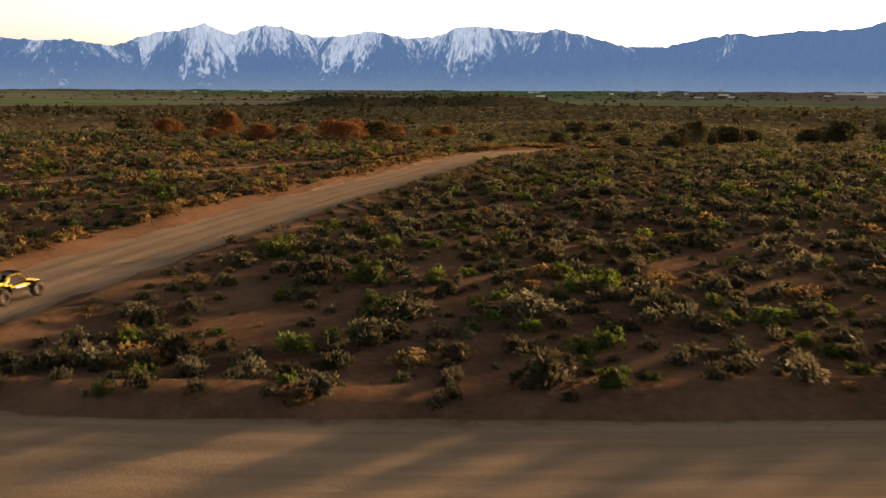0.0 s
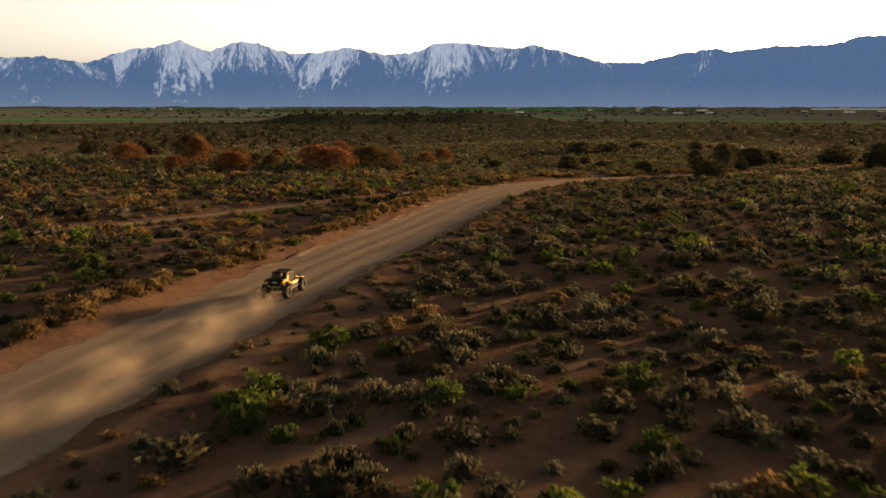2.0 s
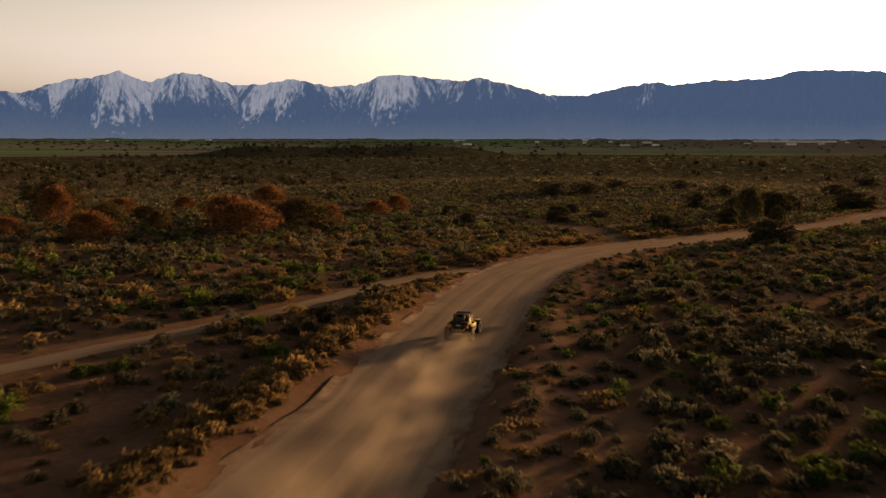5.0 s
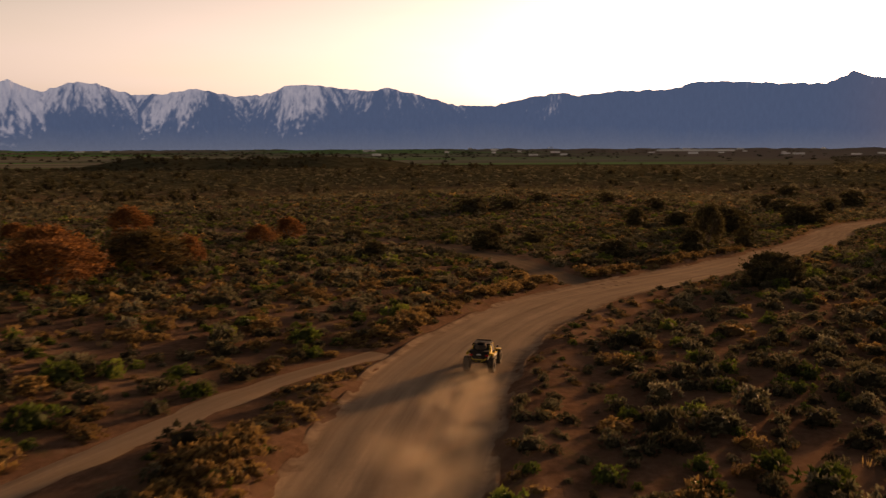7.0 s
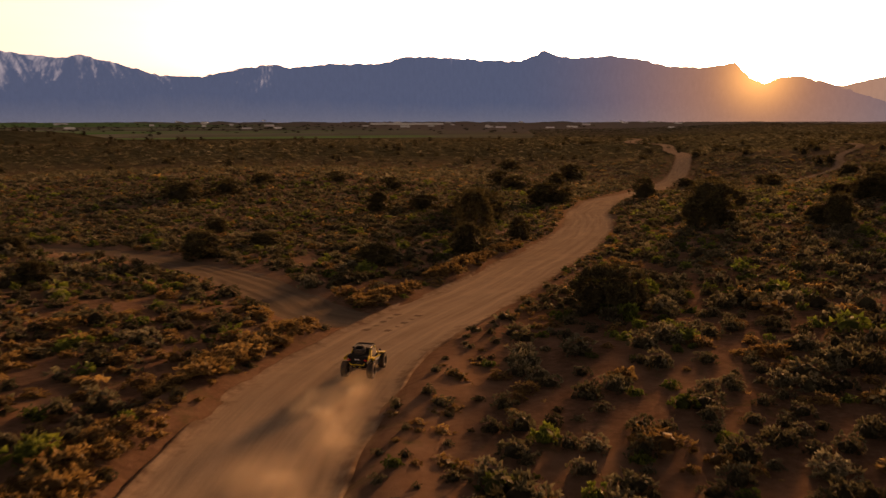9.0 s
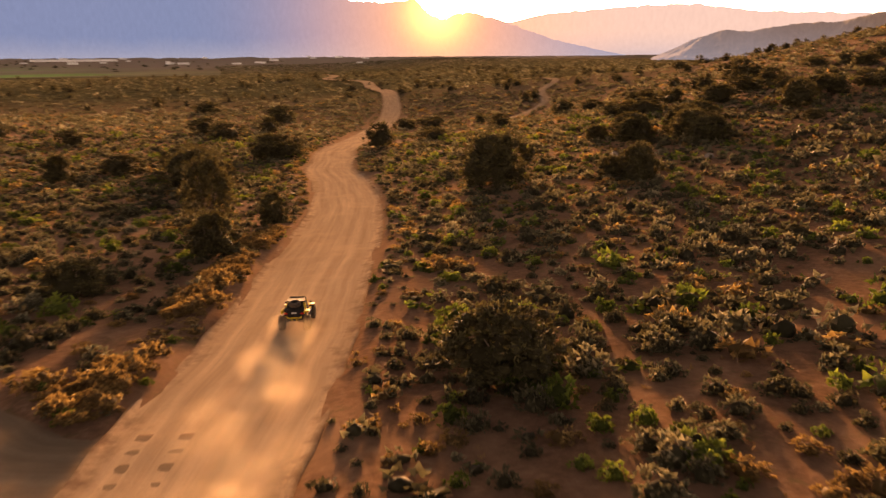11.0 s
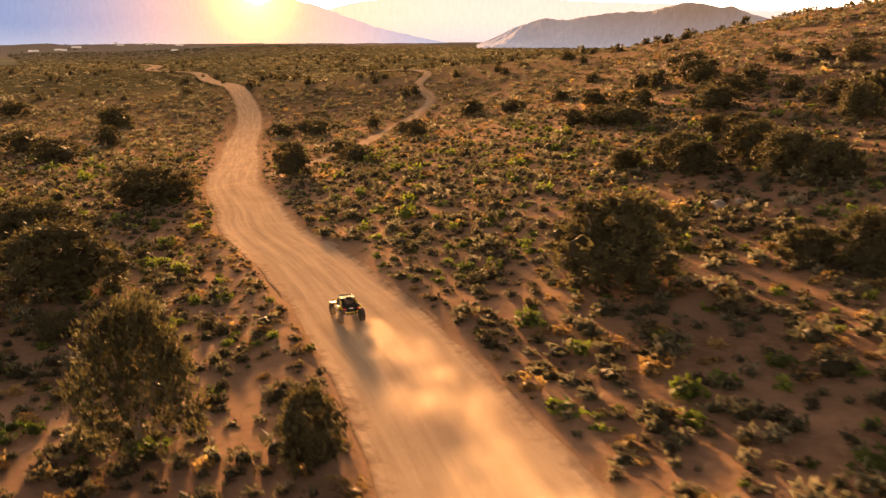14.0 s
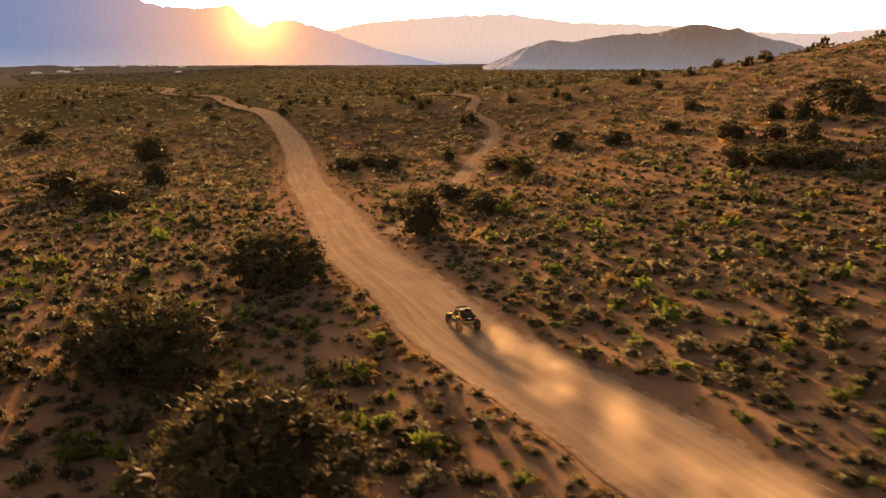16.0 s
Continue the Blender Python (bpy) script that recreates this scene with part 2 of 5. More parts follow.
# brown shrub leaf with red sunset light painted into its colour
SUNSET_BROWN = leaf_material("sunset_brown_leaf", (0.07, 0.034, 0.016), (0.20, 0.092, 0.033), (0.32, 0.16, 0.055), 0.52)
OLIVE = leaf_material("olive_shrub_leaf", (0.035, 0.028, 0.012), (0.10, 0.072, 0.026), (0.19, 0.125, 0.04), 0.4)
BARK = bark_material()
YELLOW = plain("yellow_body_paint", (0.58, 0.42, 0.015), 0.45, 0.0, 0.4)
BLACK = plain("black_plastic", (0.009, 0.009, 0.010), 0.8, 0.0, 0.08)
RUBBER = plain("tyre_rubber", (0.016, 0.015, 0.015), 0.85, 0.0, 0.55)
STEEL = plain("dark_steel", (0.03, 0.03, 0.032), 0.6, 0.2, 0.2)
RIM = plain("dark_alloy", (0.035, 0.035, 0.035), 0.55, 0.2, 0.25)
SEAT = plain("seat_cloth", (0.02, 0.02, 0.022), 0.9, 0.0, 0.2)
RED = plain("red_lens", (0.55, 0.02, 0.015), 0.25, 0.0, 0.1)
SILVER = plain("silver_panel", (0.62, 0.62, 0.60), 0.35, 0.3, 0.2)
WHITE = plain("white_sheet_roof", (0.75, 0.75, 0.73), 0.6, 0.0, 0.1)
STONE = plain("grey_stone", (0.16, 0.145, 0.14), 0.9, 0.0, 0.2)


# ---- mesh helpers ----
def mesh_of(name, verts, faces, mat=None, tint=None, uvs=None, smooth=False):
    """A mesh from arrays: verts (n, 3), faces (m, 3) or (m, 4)."""
    verts, faces = np.asarray(verts, np.float32), np.asarray(faces, np.int32)
    me = bpy.data.meshes.new(name)
    n = faces.shape[1]
    me.vertices.add(len(verts))
    me.vertices.foreach_set("co", verts.ravel())
    me.loops.add(faces.size)
    me.loops.foreach_set("vertex_index", faces.ravel())
    me.polygons.add(len(faces))
    me.polygons.foreach_set("loop_start", np.arange(0, faces.size, n, dtype=np.int32))
    me.polygons.foreach_set("use_smooth", np.full(len(faces), smooth))
    if tint is not None:
        me.attributes.new("tint", "FLOAT", "POINT").data.foreach_set("value", np.asarray(tint, np.float32))
    if uvs is not None:
        layer = me.uv_layers.new(name="UVMap")
        layer.data.foreach_set("uv", np.asarray(uvs, np.float32)[faces.ravel()].ravel())
    me.update(calc_edges=True)
    if mat:
        me.materials.append(mat)
    return me


def part(name, bm, mat, parent, label=""):
    """Links a bmesh as one mesh object under a thing or part."""
    me = bpy.data.meshes.new(name)
    bm.to_mesh(me)
    bm.free()
    me.materials.append(mat)
    ob = new(name, me)
    ob.parent = parent
    return tagged(ob, label)


def box(sx, sy, sz, at=(0, 0, 0), turn=(0, 0, 0), bevel=0.0, taper=None):
    bm = bmesh.new()
    bmesh.ops.create_cube(bm, size=1)
    for v in bm.verts:
        v.co = Vector((v.co.x * sx, v.co.y * sy, v.co.z * sz))
        if taper and v.co.z > 0:
            v.co.x, v.co.y = v.co.x * taper[0], v.co.y * taper[1]
    if bevel:
        bmesh.ops.bevel(bm, geom=bm.edges[:], offset=bevel, segments=2, affect="EDGES")
    bm.transform(pose(*at, *turn))
    return bm


def tube(points, radius, sides=7, bm=None):
    bm = bm or bmesh.new()
    points = [Vector(p) for p in points]
    rings = []
    for i, p in enumerate(points):
        ahead = (points[min(i + 1, len(points) - 1)] - points[max(i - 1, 0)]).normalized()
        side = ahead.orthogonal().normalized()
        up = ahead.cross(side)
        r = radius[i] if isinstance(radius, (list, tuple)) else radius
        rings.append([bm.verts.new(p + r * (math.cos(a) * side + math.sin(a) * up)) for a in (2 * math.pi * k / sides for k in range(sides))])
    for a, b in zip(rings, rings[1:]):
        for k in range(sides):
            bm.faces.new((a[k], a[(k + 1) % sides], b[(k + 1) % sides], b[k]))
    bm.faces.new(rings[0][::-1])
    bm.faces.new(rings[-1])
    return bm


def lathe(profile, sides=28):
    """Turns a profile of (x, radius) about the x axis."""
    bm = bmesh.new()
    rings = [[bm.verts.new((x, r * math.cos(2 * math.pi * k / sides), r * math.sin(2 * math.pi * k / sides))) for k in range(sides)] for x, r in profile]
    for a, b in zip(rings, rings[1:]):
        for k in range(sides):
            bm.faces.new((a[k], a[(k + 1) % sides], b[(k + 1) % sides], b[k]))
    return bm


def panel(outline, thick, bevel=0.0):
    """A plate from an outline of 3D points, thickened along its normal."""
    bm = bmesh.new()
    face = bm.faces.new([bm.verts.new(p) for p in outline])
    face.normal_update()
    n = face.normal.copy()
    made = bmesh.ops.extrude_face_region(bm, geom=[face])
    bmesh.ops.translate(bm, vec=n * thick, verts=[g for g in made["geom"] if isinstance(g, bmesh.types.BMVert)])
    bmesh.ops.recalc_face_normals(bm, faces=bm.faces[:])
    if bevel:
        bmesh.ops.bevel(bm, geom=bm.edges[:], offset=bevel, segments=2, affect="EDGES")
    return bm


# ---- terrain ----
# swells of the bench land: heights in metres over a 100 m lattice from (-200, -100)
SWELLS = [
    [2.02, 2.57, 2.97, 3.97, 2.39, -1.63, -1.07],
    [2.57, 1.06, -0.79, 0.38, 1.06, -4.56, 0.74],
    [0.91, 1.8, 2.22, 2.39, 7.84, 6.48, 14.8],
    [0.28, 4.3, 1.97, -4.05, 7.05, 10.93, 14.64],
    [-1.01, -0.75, -0.37, 0.44, -7.39, -6.56, 4.32],
    [1.08, -1.33, 0.24, 7.84, -2.65, 0.31, 7.27],
    [0.84, -1.08, -2.6, -2.97, -1.1, -2.43, -4.02],
]


def ease(v, a, b):
    s = np.clip((v - a) / (b - a), 0, 1)
    return s * s * (3 - 2 * s)


def height(x, y):
    """Lie of the land in metres, without small bumps."""
    x, y = np.asarray(x, float), np.asarray(y, float)
    z = np.full(np.broadcast(x, y).shape, -6.0)
    for j, row in enumerate(SWELLS):
        gy = np.exp(-((y - (100 * j - 100)) ** 2) / (2 * 90.0**2))
        for i, a in enumerate(row):
            z = z + a * gy * np.exp(-((x - (100 * i - 200)) ** 2) / (2 * 90.0**2))
    r = np.hypot(x - 60, y - 150)
    z = z - 6.0 * ease(r, 500, 1300)
    # the valley lies below the bench and climbs to the foot of the range
    bearing = np.degrees(np.arctan2(x - 60, y - 150))
    open_side = 1 - ease(bearing, 40, 50)
    z = z - 5.0 * ease(r, 900, 1350) * open_side
    z = z + open_side * 15.5 * np.clip((r - 1350) / 1900, 0, 1.1) ** 2.2 + (1 - open_side) * 13.0 * np.clip((r - 700) / 2500, 0, 1.1)
    # flat-topped mesa, lower shelves before it
    mesa = ease(1.0 - np.hypot((x + 35) / 190, (y - 985) / 105), 0.0, 0.42)
    z = z + 9.0 * mesa * (1 + 0.12 * np.sin(x / 31) + 0.08 * np.sin(x / 13 + y / 40))
    z = z - 3.5 * np.exp(-(((x + 120) / 260) ** 2) - ((y - 640) / 170) ** 2)
    z = z + 5.0 * np.exp(-(((x + 330) / 130) ** 2) - ((y - 560) / 90) ** 2)
    z = z + 9.0 * np.exp(-(((x - 1050) / 330) ** 2) - ((y - 520) / 160) ** 2)
    return z


def catmull(points, step=1.0):
    """A smooth line through plan points, sampled about every step metres."""
    p = np.array([points[0], *points, points[-1]], float)
    p[0], p[-1] = 2 * p[1] - p[2], 2 * p[-2] - p[-3]
    out = []
    for a, b, c, d in zip(p, p[1:], p[2:], p[3:]):
        n = max(2, int(np.linalg.norm(c - b) / step))
        t = np.linspace(0, 1, n, endpoint=False)[:, None]
        out.append(0.5 * (2 * b + (c - a) * t + (2 * a - 5 * b + 4 * c - d) * t**2 + (3 * b - a - 3 * c + d) * t**3))
    return np.concatenate([*out, p[-2:-1]])


MAIN = catmull([(-50, -60), (-42, -20), (-31, 15), (-24.5, 34), (-21, 48), (-17.5, 61), (-11.4, 82), (-5.2, 101), (2.6, 128), (7.4, 142), (13, 153), (20.4, 163.5), (28, 171.3), (41.5, 182.6), (53.6, 193.5), (62.8, 201.6), (73, 211.2), (80.2, 218.6), (94, 234.4), (103.9, 247.3), (115.7, 259.3), (133.3, 277.3), (160, 299.8), (197, 332), (250.5, 375.5), (295, 416.5), (350, 472), (403, 536), (464, 606), (474, 655), (560, 740), (625, 830)])
CROSS = catmull([(-42, 5), (-36, 22), (-26, 24.5), (-12, 23.2), (2, 22.8), (18, 23.2), (40, 22), (70, 16), (160, 2)])
SIDE = catmull([(-75, 62), (-45, 88), (-29.5, 104), (-21.3, 113.5), (-14.3, 121.5), (-8, 131), (-2.4, 139.5), (4, 146)])
BRANCH = catmull([(30, 174), (26.2, 179), (26.5, 187), (26.3, 197), (25.5, 206), (22.7, 219), (17.5, 230), (4, 243), (-20, 262), (-60, 290)])
TRAIL = catmull([(139.5, 275.8), (147, 277.8), (159, 281), (178, 287.5), (223, 306.5), (264, 320.5), (293, 333), (324, 356), (372, 381), (430, 450)])
ROADS = [("main", MAIN, 3.75), ("cross", CROSS, 3.9), ("side", SIDE, 0.9), ("branch", BRANCH, 2.7), ("trail", TRAIL, 1.7)]


def distance_to(line, x, y):
    """Distance in plan from points to a sampled line, and the side (+1: left of its way)."""
    best, side = np.full(x.shape, 1e9), np.zeros(x.shape)
    lo, hi = line.min(0) - 14, line.max(0) + 14
    near = np.flatnonzero((x > lo[0]) & (x < hi[0]) & (y > lo[1]) & (y < hi[1]))
    way = np.gradient(line, axis=0)
    for some in np.array_split(near, max(1, len(near) // 20000)):
        if len(some) == 0:
            continue
        dx, dy = x[some, None] - line[:, 0], y[some, None] - line[:, 1]
        d2 = dx * dx + dy * dy
        k = d2.argmin(1)
        i = np.arange(len(some))
        best[some] = np.sqrt(d2[i, k])
        side[some] = np.sign(way[k, 0] * dy[i, k] - way[k, 1] * dx[i, k])
    return best, side


def wobble(x, y, scale, seed=0.0):
    """Cheap smooth noise from sines, about -1 to 1."""
    return (np.sin(x / scale + 1.7 * np.sin(y / scale * 0.7 + seed)) + np.sin(y / scale * 1.13 + 1.3 * np.sin(x / scale * 0.9 + 2 + seed)) + np.sin((x + y) / scale * 0.61 + seed)) / 3


def graded(x, y):
    """What grading did to the land: sunken roadways and the bank thrown up along the main road."""
    x, y = np.asarray(x, float), np.asarray(y, float)
    z = np.zeros(x.shape)
    gaps = [distance_to(line, x, y) for name, line, half in ROADS]
    for k, (name, line, half) in enumerate(ROADS):
        d, side = gaps[k]
        z = z - 0.30 * (1 - ease(d, half - 0.3, half + 0.5)) * (1.0 if half > 2 else 0.55)
        if name in ("main", "cross"):
            bank = np.where(side > 0, np.where(y < 185, 0.48, 0.4), 0.28) * (1 + 0.45 * wobble(x, y, 3.1, 5.0))
            for o, (other, _, wide) in enumerate(ROADS):
                if o != k:
                    bank = bank * ease(gaps[o][0], wide + 0.5, wide + 4.0)
            z = z + bank * np.exp(-(((d - half - 1.7) / 1.1) ** 2))
    # small swells of the open ground
    small = np.exp(-(np.maximum(np.hypot(x - 70, y - 170) - 300, 0) / 150) ** 2)
    for k, (name, line, half) in enumerate(ROADS):
        small = small * ease(gaps[k][0], half - 0.2, half + 2.2)
    return z + small * (0.10 * wobble(x, y, 1.9) + 0.16 * wobble(x, y, 6.5, 3.0))


def axis_steps(lo, hi, step, far, growth=1.075):
    inner = list(np.arange(lo, hi + step, step))
    s, v = step, inner[-1]
    while v < far:
        s *= growth
        v += s
        inner.append(v)
    s, v, outer = step, lo, []
    while v > -far:
        s *= growth
        v -= s
        outer.append(v)
    return np.array(outer[::-1] + inner)


def build_ground():
    gx, gy = axis_steps(-95, 250, 1.4, 5600), axis_steps(5, 345, 1.4, 5600)
    x, y = (a.ravel() for a in np.meshgrid(gx, gy))
    z = height(x, y)
    z = z + graded(x, y)
    nx, ny = len(gx), len(gy)
    i, j = np.meshgrid(np.arange(nx - 1), np.arange(ny - 1))
    a = (j * nx + i).ravel()
    faces = np.stack([a, a + 1, a + nx + 1, a + nx], 1)
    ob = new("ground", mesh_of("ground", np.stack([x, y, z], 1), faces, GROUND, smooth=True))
    return tagged(ob, "sandy brown high-desert ground sloping to a green valley", "ground", kind="structure")


def build_road(name, line, half, mat, label, lift=-0.12):
    across = np.r_[-1, -0.97, -0.93, np.linspace(-0.88, 0.88, 19), 0.93, 0.97, 1] if half > 2 else np.linspace(-1, 1, 7)
    way = np.gradient(line, axis=0)
    way /= np.linalg.norm(way, axis=1)[:, None]
    normal = np.stack([way[:, 1], -way[:, 0]], 1)
    run = np.r_[0, np.cumsum(np.linalg.norm(np.diff(line, axis=0), axis=1))]
    edge = half + 0.4 + 0.35 * wobble(line[:, 0], line[:, 1], 4.0) + 0.18 * wobble(line[:, 0], line[:, 1], 1.3, 2.0)
    if name == "road":
        edge = edge + 0.35 * (1 - ease(line[:, 1], 65, 90))
    verts, uvs = [], []
    for k, u in enumerate(across):
        p = line + normal * (edge * u)[:, None]
        z = height(p[:, 0], p[:, 1]) + lift + 0.9 * ease(np.hypot(p[:, 0] - 75, p[:, 1] - 175), 185, 420)
        ruts = -0.05 * (np.exp(-(((abs(u) - 0.24) / 0.09) ** 2)) + np.exp(-(((abs(u) - 0.62) / 0.09) ** 2)))
        z = z + ruts + 0.02 * wobble(p[:, 0], p[:, 1], 0.9) + (0.09 + 0.07 * wobble(p[:, 0], p[:, 1], 1.1, 4.0 * u)) * (0.9 < abs(u) < 0.99) * (name == "road") - 0.16 * (abs(u) > 0.99)
        verts.append(np.stack([p[:, 0], p[:, 1], z], 1))
        uvs.append(np.stack([np.full(len(run), u * half), run], 1))
    n, m = len(across), len(line)
    verts, uvs = np.stack(verts, 1).reshape(-1, 3), np.stack(uvs, 1).reshape(-1, 2)
    i, j = np.meshgrid(np.arange(n - 1), np.arange(m - 1))
    a = (j * n + i).ravel()
    ob = new(name, mesh_of(name, verts, np.stack([a, a + 1, a + n + 1, a + n], 1), mat, uvs=uvs, smooth=True))
    return tagged(ob, label, "road", kind="structure")


build_ground()
build_road("road", MAIN, 3.75, ROAD, "wide graded dirt road with wheel ruts through sagebrush")
build_road("road_crossing", CROSS, 3.9, ROAD, "graded dirt road joining the main road", -0.135)
build_road("road_branch", BRANCH, 2.7, BRANCH_DIRT, "dirt road forking off into the scrub", -0.15)
build_road("road_side_track", SIDE, 0.9, TRACK, "narrow old two-wheel track beside the road", -0.05)
build_road("road_trail", TRAIL, 1.7, TRACK, "narrow winding trail across the scrub", -0.05)

# ---- far ranges ----
# skyline as bearing and elevation in degrees
SKYLINE = [(-75, 2.6), (-60, 3.2), (-45, 2.7), (-35, 3.0), (-26.4, 2.72), (-24.9, 2.82), (-22.4, 2.48), (-20.2, 3.26), (-18.5, 3.5), (-16.9, 4.0), (-15.1, 3.28), (-13.0, 4.0), (-11.6, 3.76), (-9.9, 3.2), (-8.1, 3.28), (-6.2, 3.66), (-3.3, 3.2), (-1.3, 3.4), (-0.4, 3.92), (0.9, 4.05), (2.4, 3.86), (5.1, 3.6), (6.4, 3.84), (8.0, 3.45), (11.0, 2.65), (13.5, 2.62)]
SKYLINE += [(15.8, 3.15), (17.9, 3.45), (18.9, 3.24), (21.3, 3.5), (25.0, 3.52), (26.1, 3.97), (29.0, 3.98), (31.2, 3.81), (34.1, 3.7), (35.6, 4.37), (37.3, 3.85), (40.0, 4.0), (41.8, 3.75), (43.6, 3.27), (46.2, 3.2), (47.6, 3.5), (48.3, 2.7), (49.3, 2.1), (50.2, 2.5), (51.2, 2.6), (52.8, 2.2), (54.5, 1.6), (56.5, 0.86), (59.8, 0.12), (62, -0.3)]
BACK_RANGE = [(44, 0.6), (50, 1.2), (54.2, 1.95), (56.9, 2.5), (60.2, 2.75), (63.2, 2.95), (66.1, 3.0), (69.7, 2.5), (76.1, 2.24), (80.2, 1.86), (85.0, 1.64), (92, 2.2), (110, 2.6), (130, 1.8), (150, 0.5)]
NEAR_HILL = [(64.2, -0.3), (65.4, 0.2), (66.8, 0.87), (68.5, 1.37), (69.8, 1.26), (72.6, 1.68), (75.4, 1.8), (77.1, 2.27), (78.1, 2.29), (79.5, 1.97), (80.2, 2.03), (81.5, 1.51), (83.5, 1.06), (84.8, 0.59), (88, -0.3)]


def lattice_noise(u, v, seed):
    """Smooth value noise over a plane, 0 to 1."""
    iu, iv = np.floor(u), np.floor(v)
    fu, fv = u - iu, v - iv
    fu, fv = fu * fu * (3 - 2 * fu), fv * fv * (3 - 2 * fv)

    def at(a, b):
        q = np.sin(a * 127.1 + b * 311.7 + seed * 74.7) * 43758.5453
        return q - np.floor(q)

    return (at(iu, iv) * (1 - fu) + at(iu + 1, iv) * fu) * (1 - fv) + (at(iu, iv + 1) * (1 - fu) + at(iu + 1, iv + 1) * fu) * fv


def build_range(name, profile, foot, crest, eye, mat, label, step=0.075, rough=1.0, base=-6.0):
    """A mountain range about a centre: ridges and gullies fan out below its summits, with snow lying in the gullies."""
    cx, cy, cz = eye
    bearings = np.arange(profile[0][0], profile[-1][0], step)
    top = np.interp(bearings, [p[0] for p in profile], [p[1] for p in profile])
    jag = sum(a * np.sin(bearings * f + p) for a, f, p in ((0.03, 4.1, 0), (0.03, 7.3, 1), (0.02, 11.7, 2), (0.014, 17.0, 3)))
    top = top + (0.5 * jag + 0.10 * (lattice_noise(bearings * 3.1, 0 * bearings, 5) - 0.5)) * rough * np.clip(top, 0, 1)
    peaks = np.array([p[0] for a, p, c in zip(profile, profile[1:], profile[2:]) if p[1] > a[1] and p[1] > c[1]] or [profile[0][0]])
    # each flank fans out from the nearest summit
    gap = bearings[:, None] - peaks
    lean = np.take_along_axis(gap, abs(gap).argmin(1)[:, None], 1)[:, 0]
    lean = 2.6 * np.tanh(lean / 2.6)
    rows = np.linspace(0, 1, 48)
    verts, uvs, snow = [], [], []
    b = np.radians(bearings)
    for s in rows:
        fan = bearings - lean + lean / (1 + 2.6 * (1 - s)) + 0.22 * (lattice_noise(bearings * 0.9, s * 5 + 0 * b, 1) - 0.5)
        ridge = np.zeros(len(b))
        for f, a, d in ((0.75, 0.42, 1.1), (1.7, 0.30, 2.2), (3.6, 0.18, 4.0), (7.5, 0.10, 7.0)):
            ridge += a * (1 - 2 * abs(2 * lattice_noise(fan * f, s * d + 0 * b, 10 * f) - 1))
        inside = (s * (1 - s) * 4) ** 0.6
        r = foot + (crest - foot) * s - (crest - foot) * 0.24 * ridge * inside
        lift = np.tan(np.radians(top)) * crest
        h = lift * (0.25 * s + 0.75 * s**1.35) + lift * 0.07 * ridge * inside
        verts.append(np.stack([cx + r * np.sin(b), cy + r * np.cos(b), base + (h + cz - base) * s**0.8], 1))
        high = s * np.clip(top / 3.6, 0.2, 1.15)
        uvs.append(np.stack([bearings, high], 1))
        less = np.clip((bearings + 2) / 13, 0, 1) * 0.22 + 0.18 * ease(bearings, 9, 12)
        lying = high - less - 0.45 * ease(bearings, 16, 20) - 0.58 * ridge + 0.30 * (lattice_noise(fan * 9, s * 14 + 0 * b, 3) - 0.5) + 0.5 * (lattice_noise(fan * 22 + 3 * s, s * 26 + 0 * b, 8) - 0.5)
        snow.append(ease(lying, 0.52, 0.90))
    back = verts[-1].copy()
    back[:, 0] += 260 * np.sin(b)
    back[:, 1] += 260 * np.cos(b)
    back[:, 2] = -30
    verts.append(back)
    uvs.append(uvs[-1] * (1, 0))
    snow.append(0 * b)
    n, m = len(bearings), len(rows) + 1
    i, j = np.meshgrid(np.arange(n - 1), np.arange(m - 1))
    a = (j * n + i).ravel()
    faces = np.stack([a, a + 1, a + n + 1, a + n], 1)
    ob = new(name, mesh_of(name, np.concatenate(verts), faces, mat, np.concatenate(snow), uvs=np.concatenate(uvs), smooth=True))
    return tagged(ob, label, "mountain", kind="structure")


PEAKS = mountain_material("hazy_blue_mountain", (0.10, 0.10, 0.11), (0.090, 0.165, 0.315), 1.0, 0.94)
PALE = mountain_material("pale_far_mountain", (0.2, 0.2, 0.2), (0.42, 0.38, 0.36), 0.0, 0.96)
HILL = mountain_material("hazy_dun_hill", (0.10, 0.08, 0.06), (0.145, 0.118, 0.10), 0.0, 0.6)
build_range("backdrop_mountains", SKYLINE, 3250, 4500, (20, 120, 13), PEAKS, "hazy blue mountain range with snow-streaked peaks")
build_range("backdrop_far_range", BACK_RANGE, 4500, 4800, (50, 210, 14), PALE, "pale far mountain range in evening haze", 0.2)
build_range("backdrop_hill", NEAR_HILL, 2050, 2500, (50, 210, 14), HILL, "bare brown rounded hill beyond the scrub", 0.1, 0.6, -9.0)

# the sun itself, low over the ridge
glow_mat = bpy.data.materials.new("sun_disc")
glow_mat.use_nodes = True
gt = glow_mat.node_tree
gt.nodes.remove(gt.nodes["Principled BSDF"])
fire = node(gt, "ShaderNodeEmission", Color=(1.0, 0.78, 0.42, 1), Strength=45.0)
link(gt, fire.outputs["Emission"], gt.nodes["Material Output"].inputs["Surface"])
bm = bmesh.new()
bmesh.ops.create_uvsphere(bm, u_segments=24, v_segments=16, radius=42)
me = bpy.data.meshes.new("backdrop_sun")
bm.to_mesh(me)
bm.free()
me.materials.append(glow_mat)
disc = tagged(new("backdrop_sun", me), "low evening sun setting on the mountain ridge", "sun", kind="structure")
disc.location = Vector((40, 170, 14)) + heading(49.4, 2.75) * 4700


